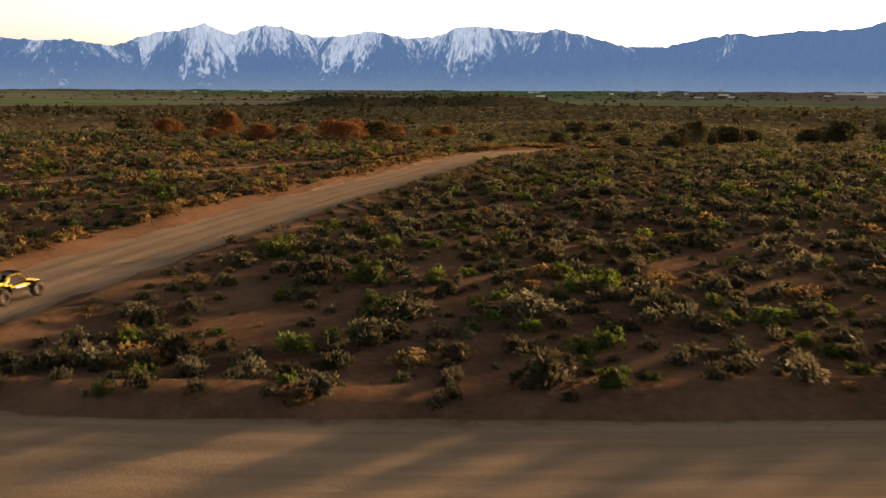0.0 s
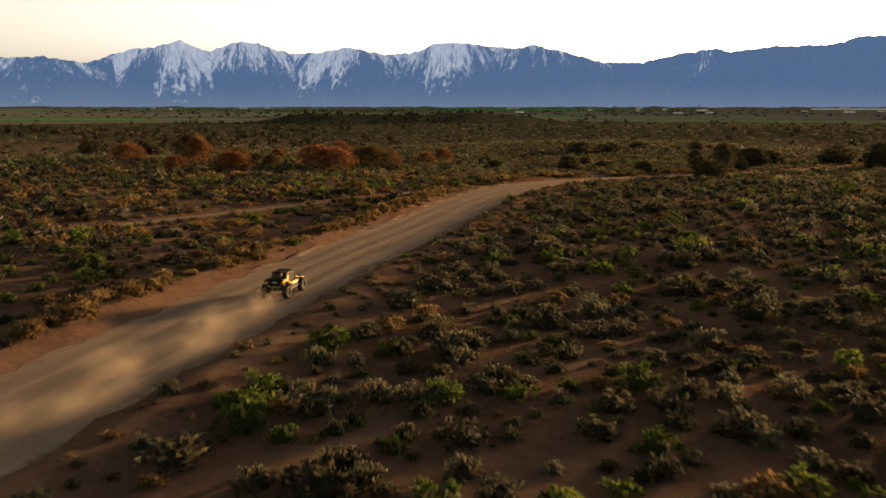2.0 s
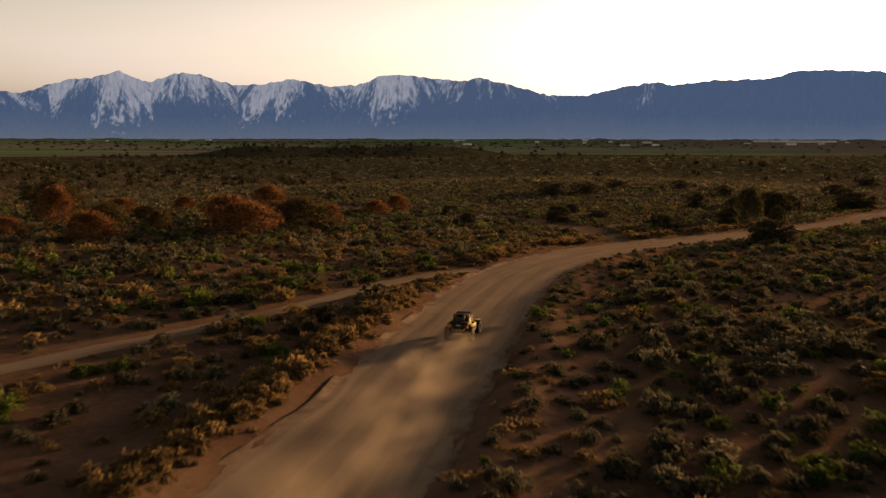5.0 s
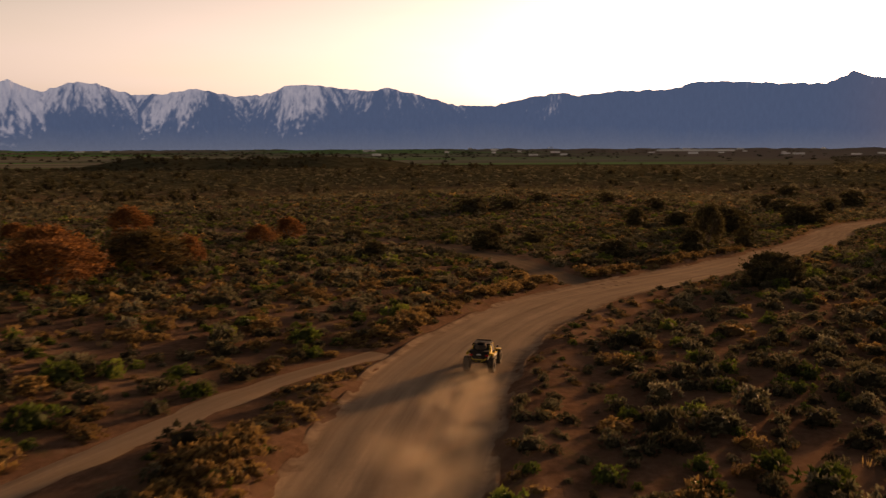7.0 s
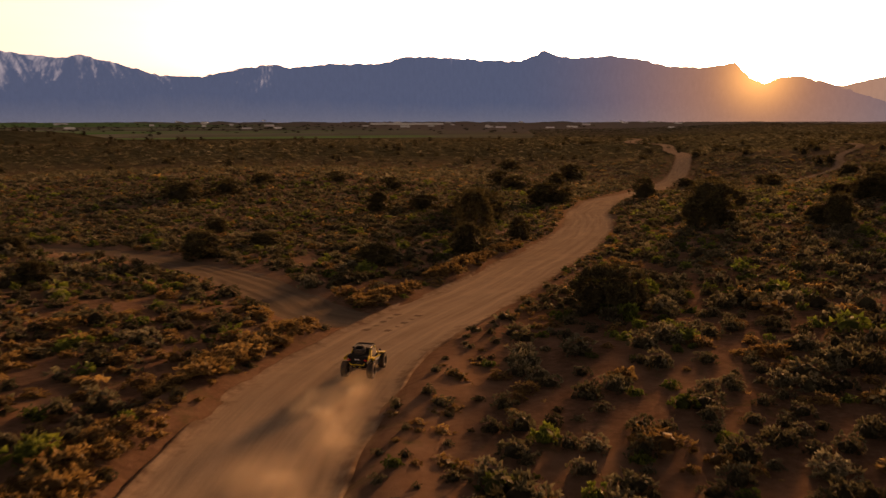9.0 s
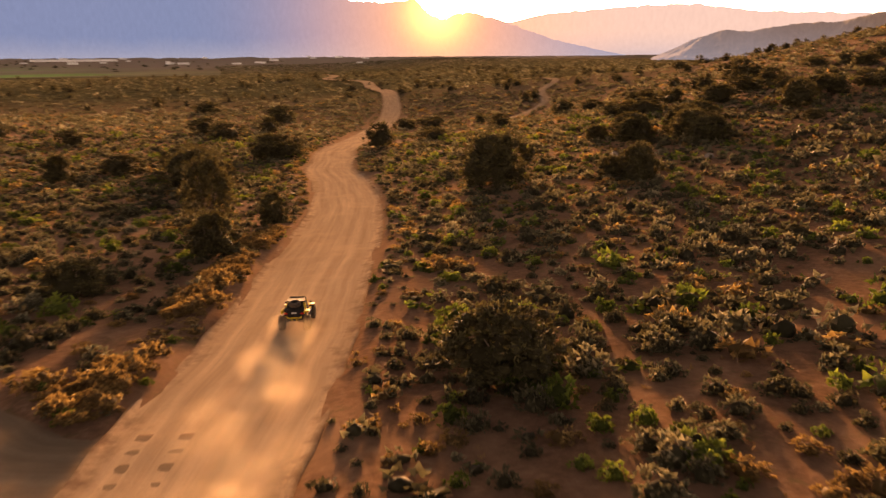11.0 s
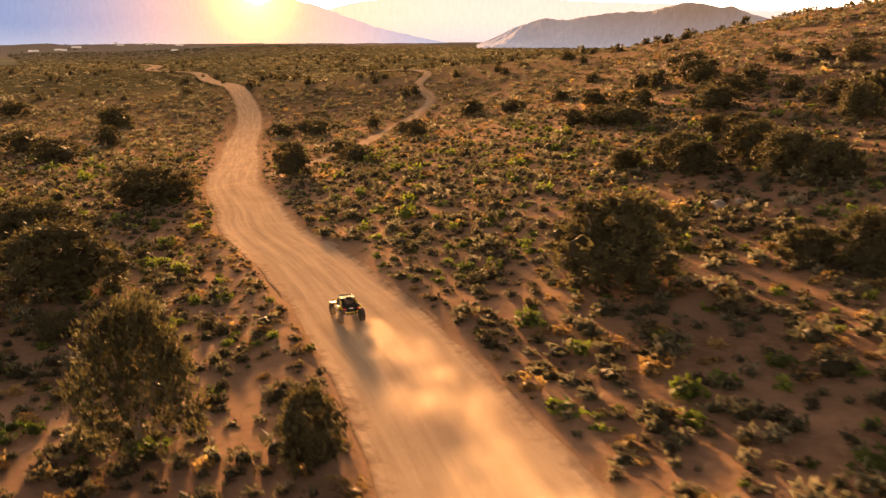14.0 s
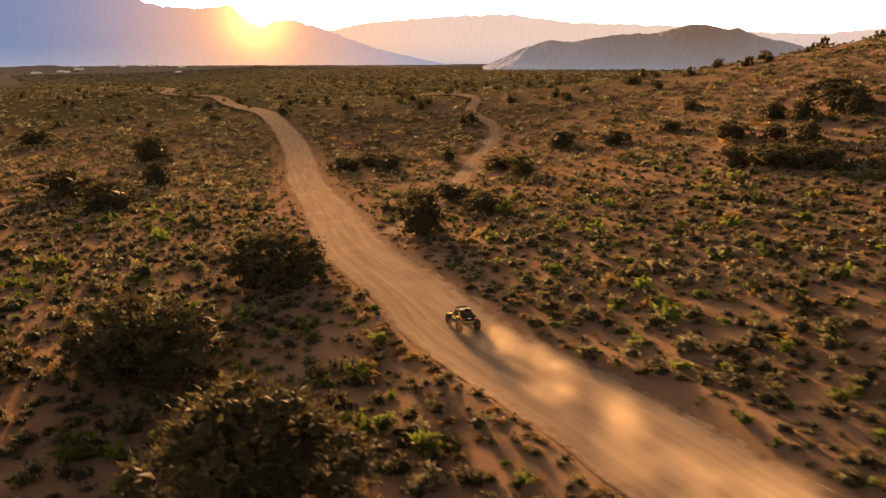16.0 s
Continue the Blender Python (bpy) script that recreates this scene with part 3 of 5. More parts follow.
# ---- valley floor ----
def house_row(x, y, length, depth, tall, turn, label):
    """A long low farm building: walls and a shallow pitched roof."""
    thing = tagged(new("farm_building"), label, "building", "farm buildings")
    thing.matrix_world = pose(x, y, float(height(x, y)), 0, 0, turn)
    part("wall", box(length, depth, tall, (0, 0, tall / 2)), WHITE, thing)
    roof = bmesh.new()
    ring = [roof.verts.new(p) for p in ((-length / 2, -depth / 2 - 0.5, tall + 0.01), (-length / 2, 0, tall * 1.45), (-length / 2, depth / 2 + 0.5, tall + 0.01), (length / 2, -depth / 2 - 0.5, tall + 0.01), (length / 2, 0, tall * 1.45), (length / 2, depth / 2 + 0.5, tall + 0.01))]
    for f in ((0, 1, 4, 3), (1, 2, 5, 4), (0, 2, 1), (3, 4, 5), (0, 3, 5, 2)):
        roof.faces.new([ring[k] for k in f])
    part("roof", roof, WHITE, thing)
    return thing


rng = np.random.default_rng(7)
house_row(1310, 2710, 245, 18, 4.5, -24, "very long white greenhouse on the valley floor")
for k in range(48):
    bearing = (-18, -12, 5, 12, 13.5, 15, 17, 19, 24, 26, 30, 33, 36, 38, 41, 44)[k % 16] + rng.normal(0, 0.9)
    far = rng.uniform(2300, 3700)
    spot = heading(bearing) * far
    house_row(spot.x, spot.y + 100, rng.uniform(9, 30), rng.uniform(7, 12), rng.uniform(2.4, 4.2), rng.uniform(-60, 30), "small pale farm building on the valley floor")

# ---- plants ----
def blades(n, size, upward, rng, core, slim=0.5):
    """n slender leaf blades over a dome of unit radius."""
    a, c = rng.uniform(0, 2 * np.pi, n), rng.uniform(-0.1, 1.0, n)
    flat = np.sqrt(np.clip(1 - c * c, 0, 1))
    out = np.stack([np.cos(a) * flat, np.sin(a) * flat, c], 1)
    root = out * rng.uniform(core, 0.95, n)[:, None]
    aim = out + np.array([0, 0, upward]) + rng.normal(0, 0.3, (n, 3))
    aim /= np.linalg.norm(aim, axis=1)[:, None]
    side = np.cross(aim, rng.normal(0, 1, (n, 3)))
    side /= np.linalg.norm(side, axis=1)[:, None]
    long = (size * rng.uniform(0.7, 1.5, n))[:, None]
    half = side * long * slim * 0.5
    verts = np.stack([root - half, root + half, root + aim * long], 1).reshape(-1, 3)
    return verts, np.arange(3 * n).reshape(-1, 3)


def simple_blades(n, size, rng):
    """Coarser leaf clumps of one triangle each, for plants further off."""
    a, c = rng.uniform(0, 2 * np.pi, n), rng.uniform(0.05, 1.0, n)
    out = np.stack([np.cos(a) * np.sqrt(1 - c * c), np.sin(a) * np.sqrt(1 - c * c), c], 1)
    root = out * rng.uniform(0.3, 0.75, n)[:, None]
    side = np.cross(out, rng.normal(0, 1, (n, 3)))
    side /= np.linalg.norm(side, axis=1)[:, None]
    tip = root + (out + rng.normal(0, 0.25, (n, 3))) * size
    verts = np.stack([root - side * size * 0.5, root + side * size * 0.5, tip], 1).reshape(-1, 3)
    verts[:, 2] = np.maximum(verts[:, 2], 0.0)
    return verts, np.arange(3 * n).reshape(-1, 3)


def core_blob(rng, radius=0.5):
    """A dense rounded lump for the inside of a plant."""
    bm = bmesh.new()
    bmesh.ops.create_icosphere(bm, subdivisions=1, radius=radius)
    verts = np.array([v.co[:] for v in bm.verts])
    faces = np.array([[v.index for v in f.verts] for f in bm.faces])
    bm.free()
    verts *= rng.uniform(0.8, 1.15, (len(verts), 1))
    verts[:, 2] = np.maximum(verts[:, 2] + 0.15, 0.0)
    return verts, faces


def joined(*pieces):
    verts, faces, n = [], [], 0
    for v, f in pieces:
        verts.append(v)
        faces.append(f + n)
        n += len(v)
    return np.concatenate(verts), np.concatenate(faces)


def shaded(pieces):
    """Joins lumps and leaves; leaf tips are paler than the lumps."""
    v, f = joined(*[p[:2] for p in pieces])
    return v, f, np.concatenate([np.asarray(p[2], float) for p in pieces])


def sprays(n, per, size, rng, core, slim=0.8):
    """A shrub of unit radius: rounded tufts of small leaves over a darker heart, paler at the tips."""
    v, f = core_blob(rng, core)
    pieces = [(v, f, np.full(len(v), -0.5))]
    lean = rng.normal(0, 0.12, 2)
    for k in range(n):
        c = 1 - (k + rng.uniform(0.1, 0.9)) / n
        a, flat = 2.4 * k + rng.uniform(-0.5, 0.5), np.sqrt(1 - c * c)
        out = np.array((flat * np.cos(a), flat * np.sin(a), c))
        at = out * rng.uniform(0.48, 0.80) + np.array((*lean, 0)) * c
        girth = rng.uniform(0.17, 0.30)
        ray = rng.normal(0, 1, (per, 3)) + out * 0.9 + np.array((0, 0, 0.35))
        ray /= np.linalg.norm(ray, axis=1)[:, None]
        root = at + ray * girth * rng.uniform(0.25, 0.75, (per, 1))
        aim = ray + rng.normal(0, 0.28, (per, 3))
        aim /= np.linalg.norm(aim, axis=1)[:, None]
        side = np.cross(aim, rng.normal(0, 1, (per, 3)))
        side /= np.linalg.norm(side, axis=1)[:, None]
        long = (size * rng.uniform(0.6, 1.4, per))[:, None]
        half = side * long * slim * 0.5
        v = np.stack([root - half, root + half, root + aim * long], 1).reshape(-1, 3)
        v[:, 2] = np.maximum(v[:, 2], 0)
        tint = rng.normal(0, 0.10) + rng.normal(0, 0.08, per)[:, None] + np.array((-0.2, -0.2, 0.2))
        pieces.append((v, np.arange(3 * per).reshape(-1, 3), tint.ravel()))
    return shaded(pieces)


def bare(pair):
    return pair[0], pair[1], np.zeros(len(pair[0]))


prng = np.random.default_rng(11)
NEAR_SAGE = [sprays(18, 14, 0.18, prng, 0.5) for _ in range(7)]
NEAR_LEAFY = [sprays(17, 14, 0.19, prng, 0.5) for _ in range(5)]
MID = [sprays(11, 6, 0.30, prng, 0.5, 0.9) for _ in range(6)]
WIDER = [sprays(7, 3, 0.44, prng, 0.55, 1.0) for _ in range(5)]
FAR = [bare(simple_blades(11, 0.8, prng)) for _ in range(4)]


def strewn(name, variants, spots, mat, label, category):
    """One object of plants that nobody could count. spots: x, y, z, width, height, turn, tint."""
    verts, faces, tint, n = [], [], [], 0
    which = np.arange(len(spots)) % len(variants)
    for k, (v, f, shift) in enumerate(variants):
        mine = spots[which == k]
        if len(mine) == 0:
            continue
        c, s = np.cos(mine[:, 5])[:, None], np.sin(mine[:, 5])[:, None]
        x = (v[:, 0] * c - v[:, 1] * s) * mine[:, 3:4] + mine[:, 0:1]
        y = (v[:, 0] * s + v[:, 1] * c) * mine[:, 3:4] + mine[:, 1:2]
        z = v[:, 2] * mine[:, 4:5] + mine[:, 2:3]
        verts.append(np.stack([x, y, z], 2).reshape(-1, 3))
        faces.append((f[None] + (n + len(v) * np.arange(len(mine)))[:, None, None]).reshape(-1, 3))
        tint.append(np.clip(mine[:, 6:7] + shift, 0, 1).ravel())
        n += len(mine) * len(v)
    ob = new(name, mesh_of(name, np.concatenate(verts), np.concatenate(faces), mat, np.concatenate(tint), smooth=True))
    return tagged(ob, label, category, kind="stuff")


# the flight line, along which the plants are densest
LINE = catmull([(1.4, 0), (-5.4, 52), (-1.9, 91), (9.5, 137), (27.8, 170.5), (53.8, 222.6)], 4.0)


def scatter(cell, lo, hi, seed):
    """Jittered grid of plants over the open ground, away from the roads."""
    r = np.random.default_rng(seed)
    x, y = (a.ravel() for a in np.meshgrid(np.arange(lo[0], hi[0], cell), np.arange(lo[1], hi[1], cell)))
    x, y = x + r.uniform(-0.48, 0.48, x.shape) * cell, y + r.uniform(-0.48, 0.48, y.shape) * cell
    cover = 0.86 + 0.26 * wobble(x, y, 5.0, 1.0) + 0.14 * wobble(x, y, 19.0, 4.0)
    keep = r.uniform(0, 1, x.shape) < cover
    for name, line, half in ROADS:
        d, side = distance_to(line, x, y)
        keep &= d > half + 0.45 + 0.5 * r.uniform(0, 1, x.shape) + 0.7 * ((name == "main") & (y < 80))
    x, y = x[keep], y[keep]
    return x, y, r


def spots_of(x, y, r, wide, tall):
    n = len(x)
    size = np.clip(r.lognormal(0, 0.36, n), 0.45, 2.1)
    w = wide * size
    h = tall * size ** 0.8 * r.uniform(0.8, 1.25, n)
    return np.stack([x, y, height(x, y) + graded(x, y) - 0.06, w, h, r.uniform(0, 6.3, n), np.clip(r.normal(0.5, 0.25, n), 0, 1)], 1)


def flown_over(x, y):
    best = np.full(x.shape, 1e9)
    for p in LINE:
        best = np.minimum(best, np.hypot(x - p[0], y - p[1]))
    return best


x, y, r = scatter(1.55, (-150, 15), (330, 470), 3)
d = flown_over(x, y)
keep = r.uniform(0, 1, len(x)) > 0.12 * ease(y, 165, 205)
keep &= (d < 62) | (r.uniform(0, 1, len(x)) < np.where(d < 150, 0.72, 0.42))
x, y, d = x[keep], y[keep], d[keep]
spots = spots_of(x, y, r, 0.74, 0.70)
spots[d > 150, 3] *= 1.4
spots[r.uniform(0, 1, len(x)) < 0.3, 3:5] *= 0.7
road_gap, road_side = distance_to(MAIN, x, y)
base = r.uniform(0, 1, len(x)) + 0.10 * wobble(x, y, 9.0, 2.0)
# straw share raised left of the road, its colour imitating golden sunlight
kind = base + 0.30 * ((road_side > 0) & (y < 190))
# slightly smaller on the sandy ground further along, lower beside the road
spots[:, 3:5] *= (1 - 0.04 * ease(y, 165, 205))[:, None]
spots[road_gap < 8.0, 3:5] *= 0.6
ahead = y > 18
near, mid, far = (d < 25) & ahead, (d >= 25) & (d < 150) & ahead, (d >= 150) & ahead
is_green = base < 0.16
is_straw = (kind > 0.90) & ~is_green
is_sage = ~is_green & ~is_straw
spots[is_straw, 4] *= 0.75


def bush(name, variants, spot, mats, label, group):
    """One countable shrub near the road."""
    k = int(spot[5] * 100) % len(variants)
    ob = new(name, variants[k])
    ob.matrix_world = Matrix.LocRotScale(Vector(spot[:3]), Euler((0, 0, spot[5])), Vector((spot[3], spot[3], spot[4])))
    return tagged(ob, label, "shrub", group)


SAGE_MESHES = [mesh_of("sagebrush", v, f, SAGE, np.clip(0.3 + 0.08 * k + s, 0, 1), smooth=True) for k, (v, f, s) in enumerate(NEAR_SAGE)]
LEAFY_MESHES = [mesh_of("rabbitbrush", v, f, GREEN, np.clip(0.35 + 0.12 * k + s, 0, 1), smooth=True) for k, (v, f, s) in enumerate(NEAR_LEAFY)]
# shrubs lining the driven stretch of road stand as things of their own
order = np.argsort(np.where(near & (y > 30) & (y < 262), road_gap, 1e9))[:300]
single = np.zeros(len(x), bool)
single[order] = True
for k in order:
    if is_green[k]:
        bush("rabbitbrush", LEAFY_MESHES, spots[k], None, "low yellow-green rabbitbrush on sandy soil beside the road", "roadside shrubs")
    else:
        big = spots[k][3] > 0.75
        bush("sagebrush", SAGE_MESHES, spots[k], None, "broad grey-green sagebrush beside the dirt road" if big else "small grey-green sagebrush beside the dirt road", "roadside shrubs")
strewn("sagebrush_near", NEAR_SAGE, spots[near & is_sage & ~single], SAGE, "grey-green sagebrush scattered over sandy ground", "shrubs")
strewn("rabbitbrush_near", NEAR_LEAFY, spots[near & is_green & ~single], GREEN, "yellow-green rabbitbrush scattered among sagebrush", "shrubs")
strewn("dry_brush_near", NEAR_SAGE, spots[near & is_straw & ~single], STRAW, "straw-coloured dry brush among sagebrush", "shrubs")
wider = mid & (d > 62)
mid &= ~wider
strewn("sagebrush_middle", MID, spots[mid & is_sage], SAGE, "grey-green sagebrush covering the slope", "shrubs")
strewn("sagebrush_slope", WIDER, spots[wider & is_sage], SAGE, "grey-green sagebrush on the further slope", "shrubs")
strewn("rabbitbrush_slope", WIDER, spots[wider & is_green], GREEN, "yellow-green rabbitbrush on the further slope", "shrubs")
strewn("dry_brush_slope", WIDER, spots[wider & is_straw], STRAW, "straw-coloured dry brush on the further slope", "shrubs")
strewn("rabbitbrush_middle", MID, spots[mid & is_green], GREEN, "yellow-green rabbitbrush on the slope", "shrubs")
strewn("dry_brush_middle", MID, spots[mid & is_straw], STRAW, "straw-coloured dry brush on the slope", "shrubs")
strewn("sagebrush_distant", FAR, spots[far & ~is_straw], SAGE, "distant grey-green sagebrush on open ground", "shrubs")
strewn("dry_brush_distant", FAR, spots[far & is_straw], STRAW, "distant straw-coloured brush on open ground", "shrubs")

# low seedlings fill the gaps on the flat further along
x, y, r = scatter(1.85, (-60, 165), (330, 380), 12)
d = flown_over(x, y)
low = (d < 125) & (d > 4)
pick = r.uniform(0, 1, len(x))
seedlings = spots_of(x, y, r, 0.48, 0.38)
strewn("low_sagebrush", WIDER, seedlings[low & (pick < 0.72)], SAGE, "low grey sagebrush seedlings between larger shrubs", "shrubs")
strewn("low_rabbitbrush", WIDER, seedlings[low & (pick >= 0.72) & (pick < 0.86)], GREEN, "low yellow-green brush between larger shrubs", "shrubs")
strewn("low_dry_brush", WIDER, seedlings[low & (pick >= 0.86)], STRAW, "low straw-coloured brush between larger shrubs", "shrubs")

# golden grass along the raised road banks and thin tufts between the shrubs
x, y, r = scatter(0.8, (-75, 20), (150, 290), 5)
gap, side = distance_to(MAIN, x, y)
on_bank = (gap < 7.2) & (r.uniform(0, 1, len(x)) < np.where(side > 0, np.where(y < 190, 0.95, 0.4), 0.15))
loose = (gap >= 7.2) & (r.uniform(0, 1, len(x)) < 0.10) & (flown_over(x, y) < 60)
TUFT = [bare(blades(16, 1.0, 1.6, prng, 0.05, 0.16)) for _ in range(4)]
grass = spots_of(x, y, r, 0.14, 0.13)
bank = spots_of(x, y, r, 0.42, 0.22)
strewn("bank_grass", MID, bank[on_bank], STRAW, "dry golden grass along the raised road bank", "grass")
# the sunlit verge: tussocks in a band along the side of the road that faces the sun
verge_rng = np.random.default_rng(31)
steps = verge_rng.uniform(0, 1, 2800)
verge = (MAIN[:, 1] > 30) & (MAIN[:, 1] < 205)
line, lead = MAIN[verge], np.gradient(MAIN, axis=0)[verge]
k = (steps * (len(line) - 1)).astype(int)
lead = lead[k] / np.linalg.norm(lead[k], axis=1)[:, None]
off = 4.5 + 2.9 * verge_rng.uniform(0, 1, 2800) ** 0.8
x = line[k, 0] - lead[:, 1] * off + verge_rng.uniform(-0.5, 0.5, 2800)
y = line[k, 1] + lead[:, 0] * off + verge_rng.uniform(-0.5, 0.5, 2800)
clear = wobble(x, y, 2.3, 8.0) > -0.25
for other in (CROSS, SIDE, BRANCH):
    clear &= distance_to(other, x, y)[0] > 3.2
tussocks = spots_of(x[clear], y[clear], verge_rng, 0.36, 0.34)
tussocks[:, 2] += 0.16 + 0.26 * np.exp(-(((off[clear] - 4.7) / 0.5) ** 2))
strewn("verge_grass", MID, tussocks, STRAW, "golden dry tussocks on the raised road verge", "grass")
strewn("grass_tufts", TUFT, grass[loose], STRAW, "thin dry grass tufts on bare sand", "grass")

def far_scrub():
    """Clumps of scrub where the bench runs on towards the sun."""
    x, y, r = scatter(12.0, (330, 60), (2100, 1900), 19)
    out = (np.hypot(x - 60, y - 150) > 780) & (np.degrees(np.arctan2(x - 60, y - 150)) > 34)
    return spots_of(x[out], y[out], r, 2.5, 1.2)


# scrub beyond
x, y, r = scatter(6.8, (-420, 120), (700, 900), 9)
d = flown_over(x, y)
out = (((x < -150) | (x > 330) | (y > 470)) & (d > 120)) & (np.hypot(x - 60, y - 150) < 850)
strewn("scrub_far_plain", FAR, far_scrub(), SAGE, "grey-green scrub out to the edge of the bench", "shrubs")
strewn("scrub_distant", FAR, spots_of(x[out], y[out], r, 1.3, 0.8), SAGE, "grey-green scrub over the far plain", "shrubs")


# ---- junipers and tall shrubs ----
def crown_mesh(name, mat, n_clumps, per, leaf, seed, tall, open_form=False):
    """A crown of unit width and height, of many leaf clumps with gaps between."""
    r = np.random.default_rng(seed)
    pieces, tints = [], []
    for k in range(n_clumps):
        a, h = r.uniform(0, 2 * np.pi), r.uniform(0.05, 1.0) ** (0.65 if open_form else 0.9)
        width = 0.5 * (np.sin(np.pi * (0.18 + 0.78 * h)) ** 0.6) * (1 + 0.25 * np.sin(3 * a + seed) + 0.15 * np.sin(5 * a + 7 * h))
        reach = width * np.sqrt(r.uniform(0.25 if open_form else 0.45, 1.0))
        at = np.array([reach * np.cos(a), reach * np.sin(a), h * 0.92])
        n = per
        off = r.normal(0, 1, (n, 3)) * (0.055, 0.055, 0.06)
        root = at + off
        aim = off / (np.linalg.norm(off, axis=1)[:, None] + 1e-6) + (0, 0, 0.5) + r.normal(0, 0.4, (n, 3))
        aim /= np.linalg.norm(aim, axis=1)[:, None]
        sideways = np.cross(aim, r.normal(0, 1, (n, 3)))
        sideways /= np.linalg.norm(sideways, axis=1)[:, None]
        size = (leaf * r.uniform(0.6, 1.5, n))[:, None]
        v = np.stack([root - sideways * size * 0.5, root + sideways * size * 0.5, root + aim * size * 1.6], 1).reshape(-1, 3)
        v[:, 2] = np.maximum(v[:, 2], 0.015)
        pieces.append((v, np.arange(3 * n).reshape(-1, 3)))
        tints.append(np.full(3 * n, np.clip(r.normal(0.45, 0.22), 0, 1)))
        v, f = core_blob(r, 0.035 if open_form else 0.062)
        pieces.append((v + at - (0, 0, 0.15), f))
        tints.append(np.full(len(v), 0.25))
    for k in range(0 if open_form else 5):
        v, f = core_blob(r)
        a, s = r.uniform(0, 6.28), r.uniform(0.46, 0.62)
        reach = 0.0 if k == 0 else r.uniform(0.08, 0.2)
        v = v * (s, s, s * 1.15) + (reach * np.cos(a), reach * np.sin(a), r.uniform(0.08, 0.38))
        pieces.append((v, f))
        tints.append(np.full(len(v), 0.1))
    v, f = joined(*pieces)
    return mesh_of(name, v, f, mat, np.concatenate(tints))


def trunk_mesh(name, seed, open_form=False):
    """A short twisted trunk that forks into tapering limbs, of unit height."""
    r = np.random.default_rng(seed)
    bm = tube([(0, 0, -0.03), (0.01, 0.0, 0.1), (0.02, 0.015, 0.24)], [0.045, 0.036, 0.03], 8)
    me = bpy.data.meshes.new(name)
    bm.to_mesh(me)
    bm.free()
    me.materials.append(BARK)
    return me


def limb_mesh(seed):
    """One tapering limb that leaves the trunk and bends upward."""
    r = np.random.default_rng(seed)
    reach, top, z0 = r.uniform(0.16, 0.34), r.uniform(0.55, 0.88), r.uniform(0.06, 0.18)
    bm = tube([(0.01, 0, z0), (reach * 0.5, 0.02, z0 + (top - z0) * 0.45), (reach, reach * 0.2, top)], [0.024, 0.015, 0.005], 6)
    me = bpy.data.meshes.new("limb")
    bm.to_mesh(me)
    bm.free()
    me.materials.append(BARK)
    return me


BOUGHS = [limb_mesh(100 + k) for k in range(5)]
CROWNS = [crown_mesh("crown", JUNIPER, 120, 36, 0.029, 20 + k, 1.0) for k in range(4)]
SHRUB_CROWNS = [crown_mesh("crown", mat, 130, 34, 0.030, 40 + k, 1.0, True) for k, mat in enumerate((SUNSET_BROWN, SUNSET_BROWN, OLIVE))]
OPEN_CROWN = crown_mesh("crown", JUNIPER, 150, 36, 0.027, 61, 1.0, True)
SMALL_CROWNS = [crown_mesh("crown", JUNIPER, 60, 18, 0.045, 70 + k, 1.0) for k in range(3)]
TRUNKS = [trunk_mesh("trunk", 80 + k) for k in range(3)]
OPEN_TRUNK = trunk_mesh("trunk", 90, True)
tree_rng = random.Random(5)


def tree(name, x, y, tall, wide, crown, trunk, label, category, group=""):
    thing = tagged(new(name), label, category, group)
    size = Vector((wide, wide * tree_rng.uniform(0.85, 1.1), tall))
    thing.matrix_world = Matrix.LocRotScale(Vector((x, y, float(height(x, y)) - 0.08)), Euler((0, 0, tree_rng.uniform(0, 6.28))), size)
    for kind_of_part, mesh in (("crown", crown), ("trunk", trunk)):
        ob = new(kind_of_part, mesh)
        ob.parent = thing
    if math.hypot(x - 50, y - 180) < 120:
        for k in range(5):
            limb = new("limb", BOUGHS[k])
            limb.parent = ob
            limb.rotation_euler = (0, 0, 1.257 * k + tree_rng.uniform(-0.4, 0.4))
    return thing


def juniper(x, y, tall, wide):
    far_off = math.hypot(x - 50, y - 180) > 120
    crown = tree_rng.choice(SMALL_CROWNS if far_off else CROWNS)
    label = "large dark green juniper standing in sagebrush" if wide > 5.5 else "small dark green juniper standing in sagebrush"
    return tree("juniper", x, y, tall, wide, crown, tree_rng.choice(TRUNKS), label, "tree", "junipers")


def rim_shrub(x, y, tall, wide):
    label = "large brown bush at the rim of the slope, coloured as in sunset light" if wide > 5 else "brown bush at the rim of the slope, coloured as in sunset light"
    return tree("tall_shrub", x, y, tall, wide, tree_rng.choice(SHRUB_CROWNS), tree_rng.choice(TRUNKS), label, "shrub", "rust-brown shrubs")


juniper(139.7, 271.4, 5.1, 5.4)
juniper(113.0, 271.9, 4.6, 8.4)
juniper(90.4, 265.5, 4.4, 7.1)
juniper(79.6, 245.7, 5.3, 8.3)
juniper(217.2, 398.3, 6.2, 10)
juniper(149.6, 346.3, 4.8, 8.4)
juniper(175.0, 351.9, 4.8, 5.3)
juniper(227.3, 458.0, 5.2, 10)
juniper(215.3, 334.5, 3.5, 7.2)
juniper(217.1, 323.7, 3.9, 6.2)
juniper(228.3, 314.4, 3.4, 3.4)
juniper(156.8, 271.6, 2.8, 5.8)
juniper(195.5, 282.2, 3.8, 5.1)
juniper(239.0, 290.8, 3.8, 6.3)
juniper(229.9, 275.8, 3.1, 6.1)
juniper(236.5, 265.8, 2.8, 4.8)
juniper(184.0, 243.6, 3.1, 4.0)
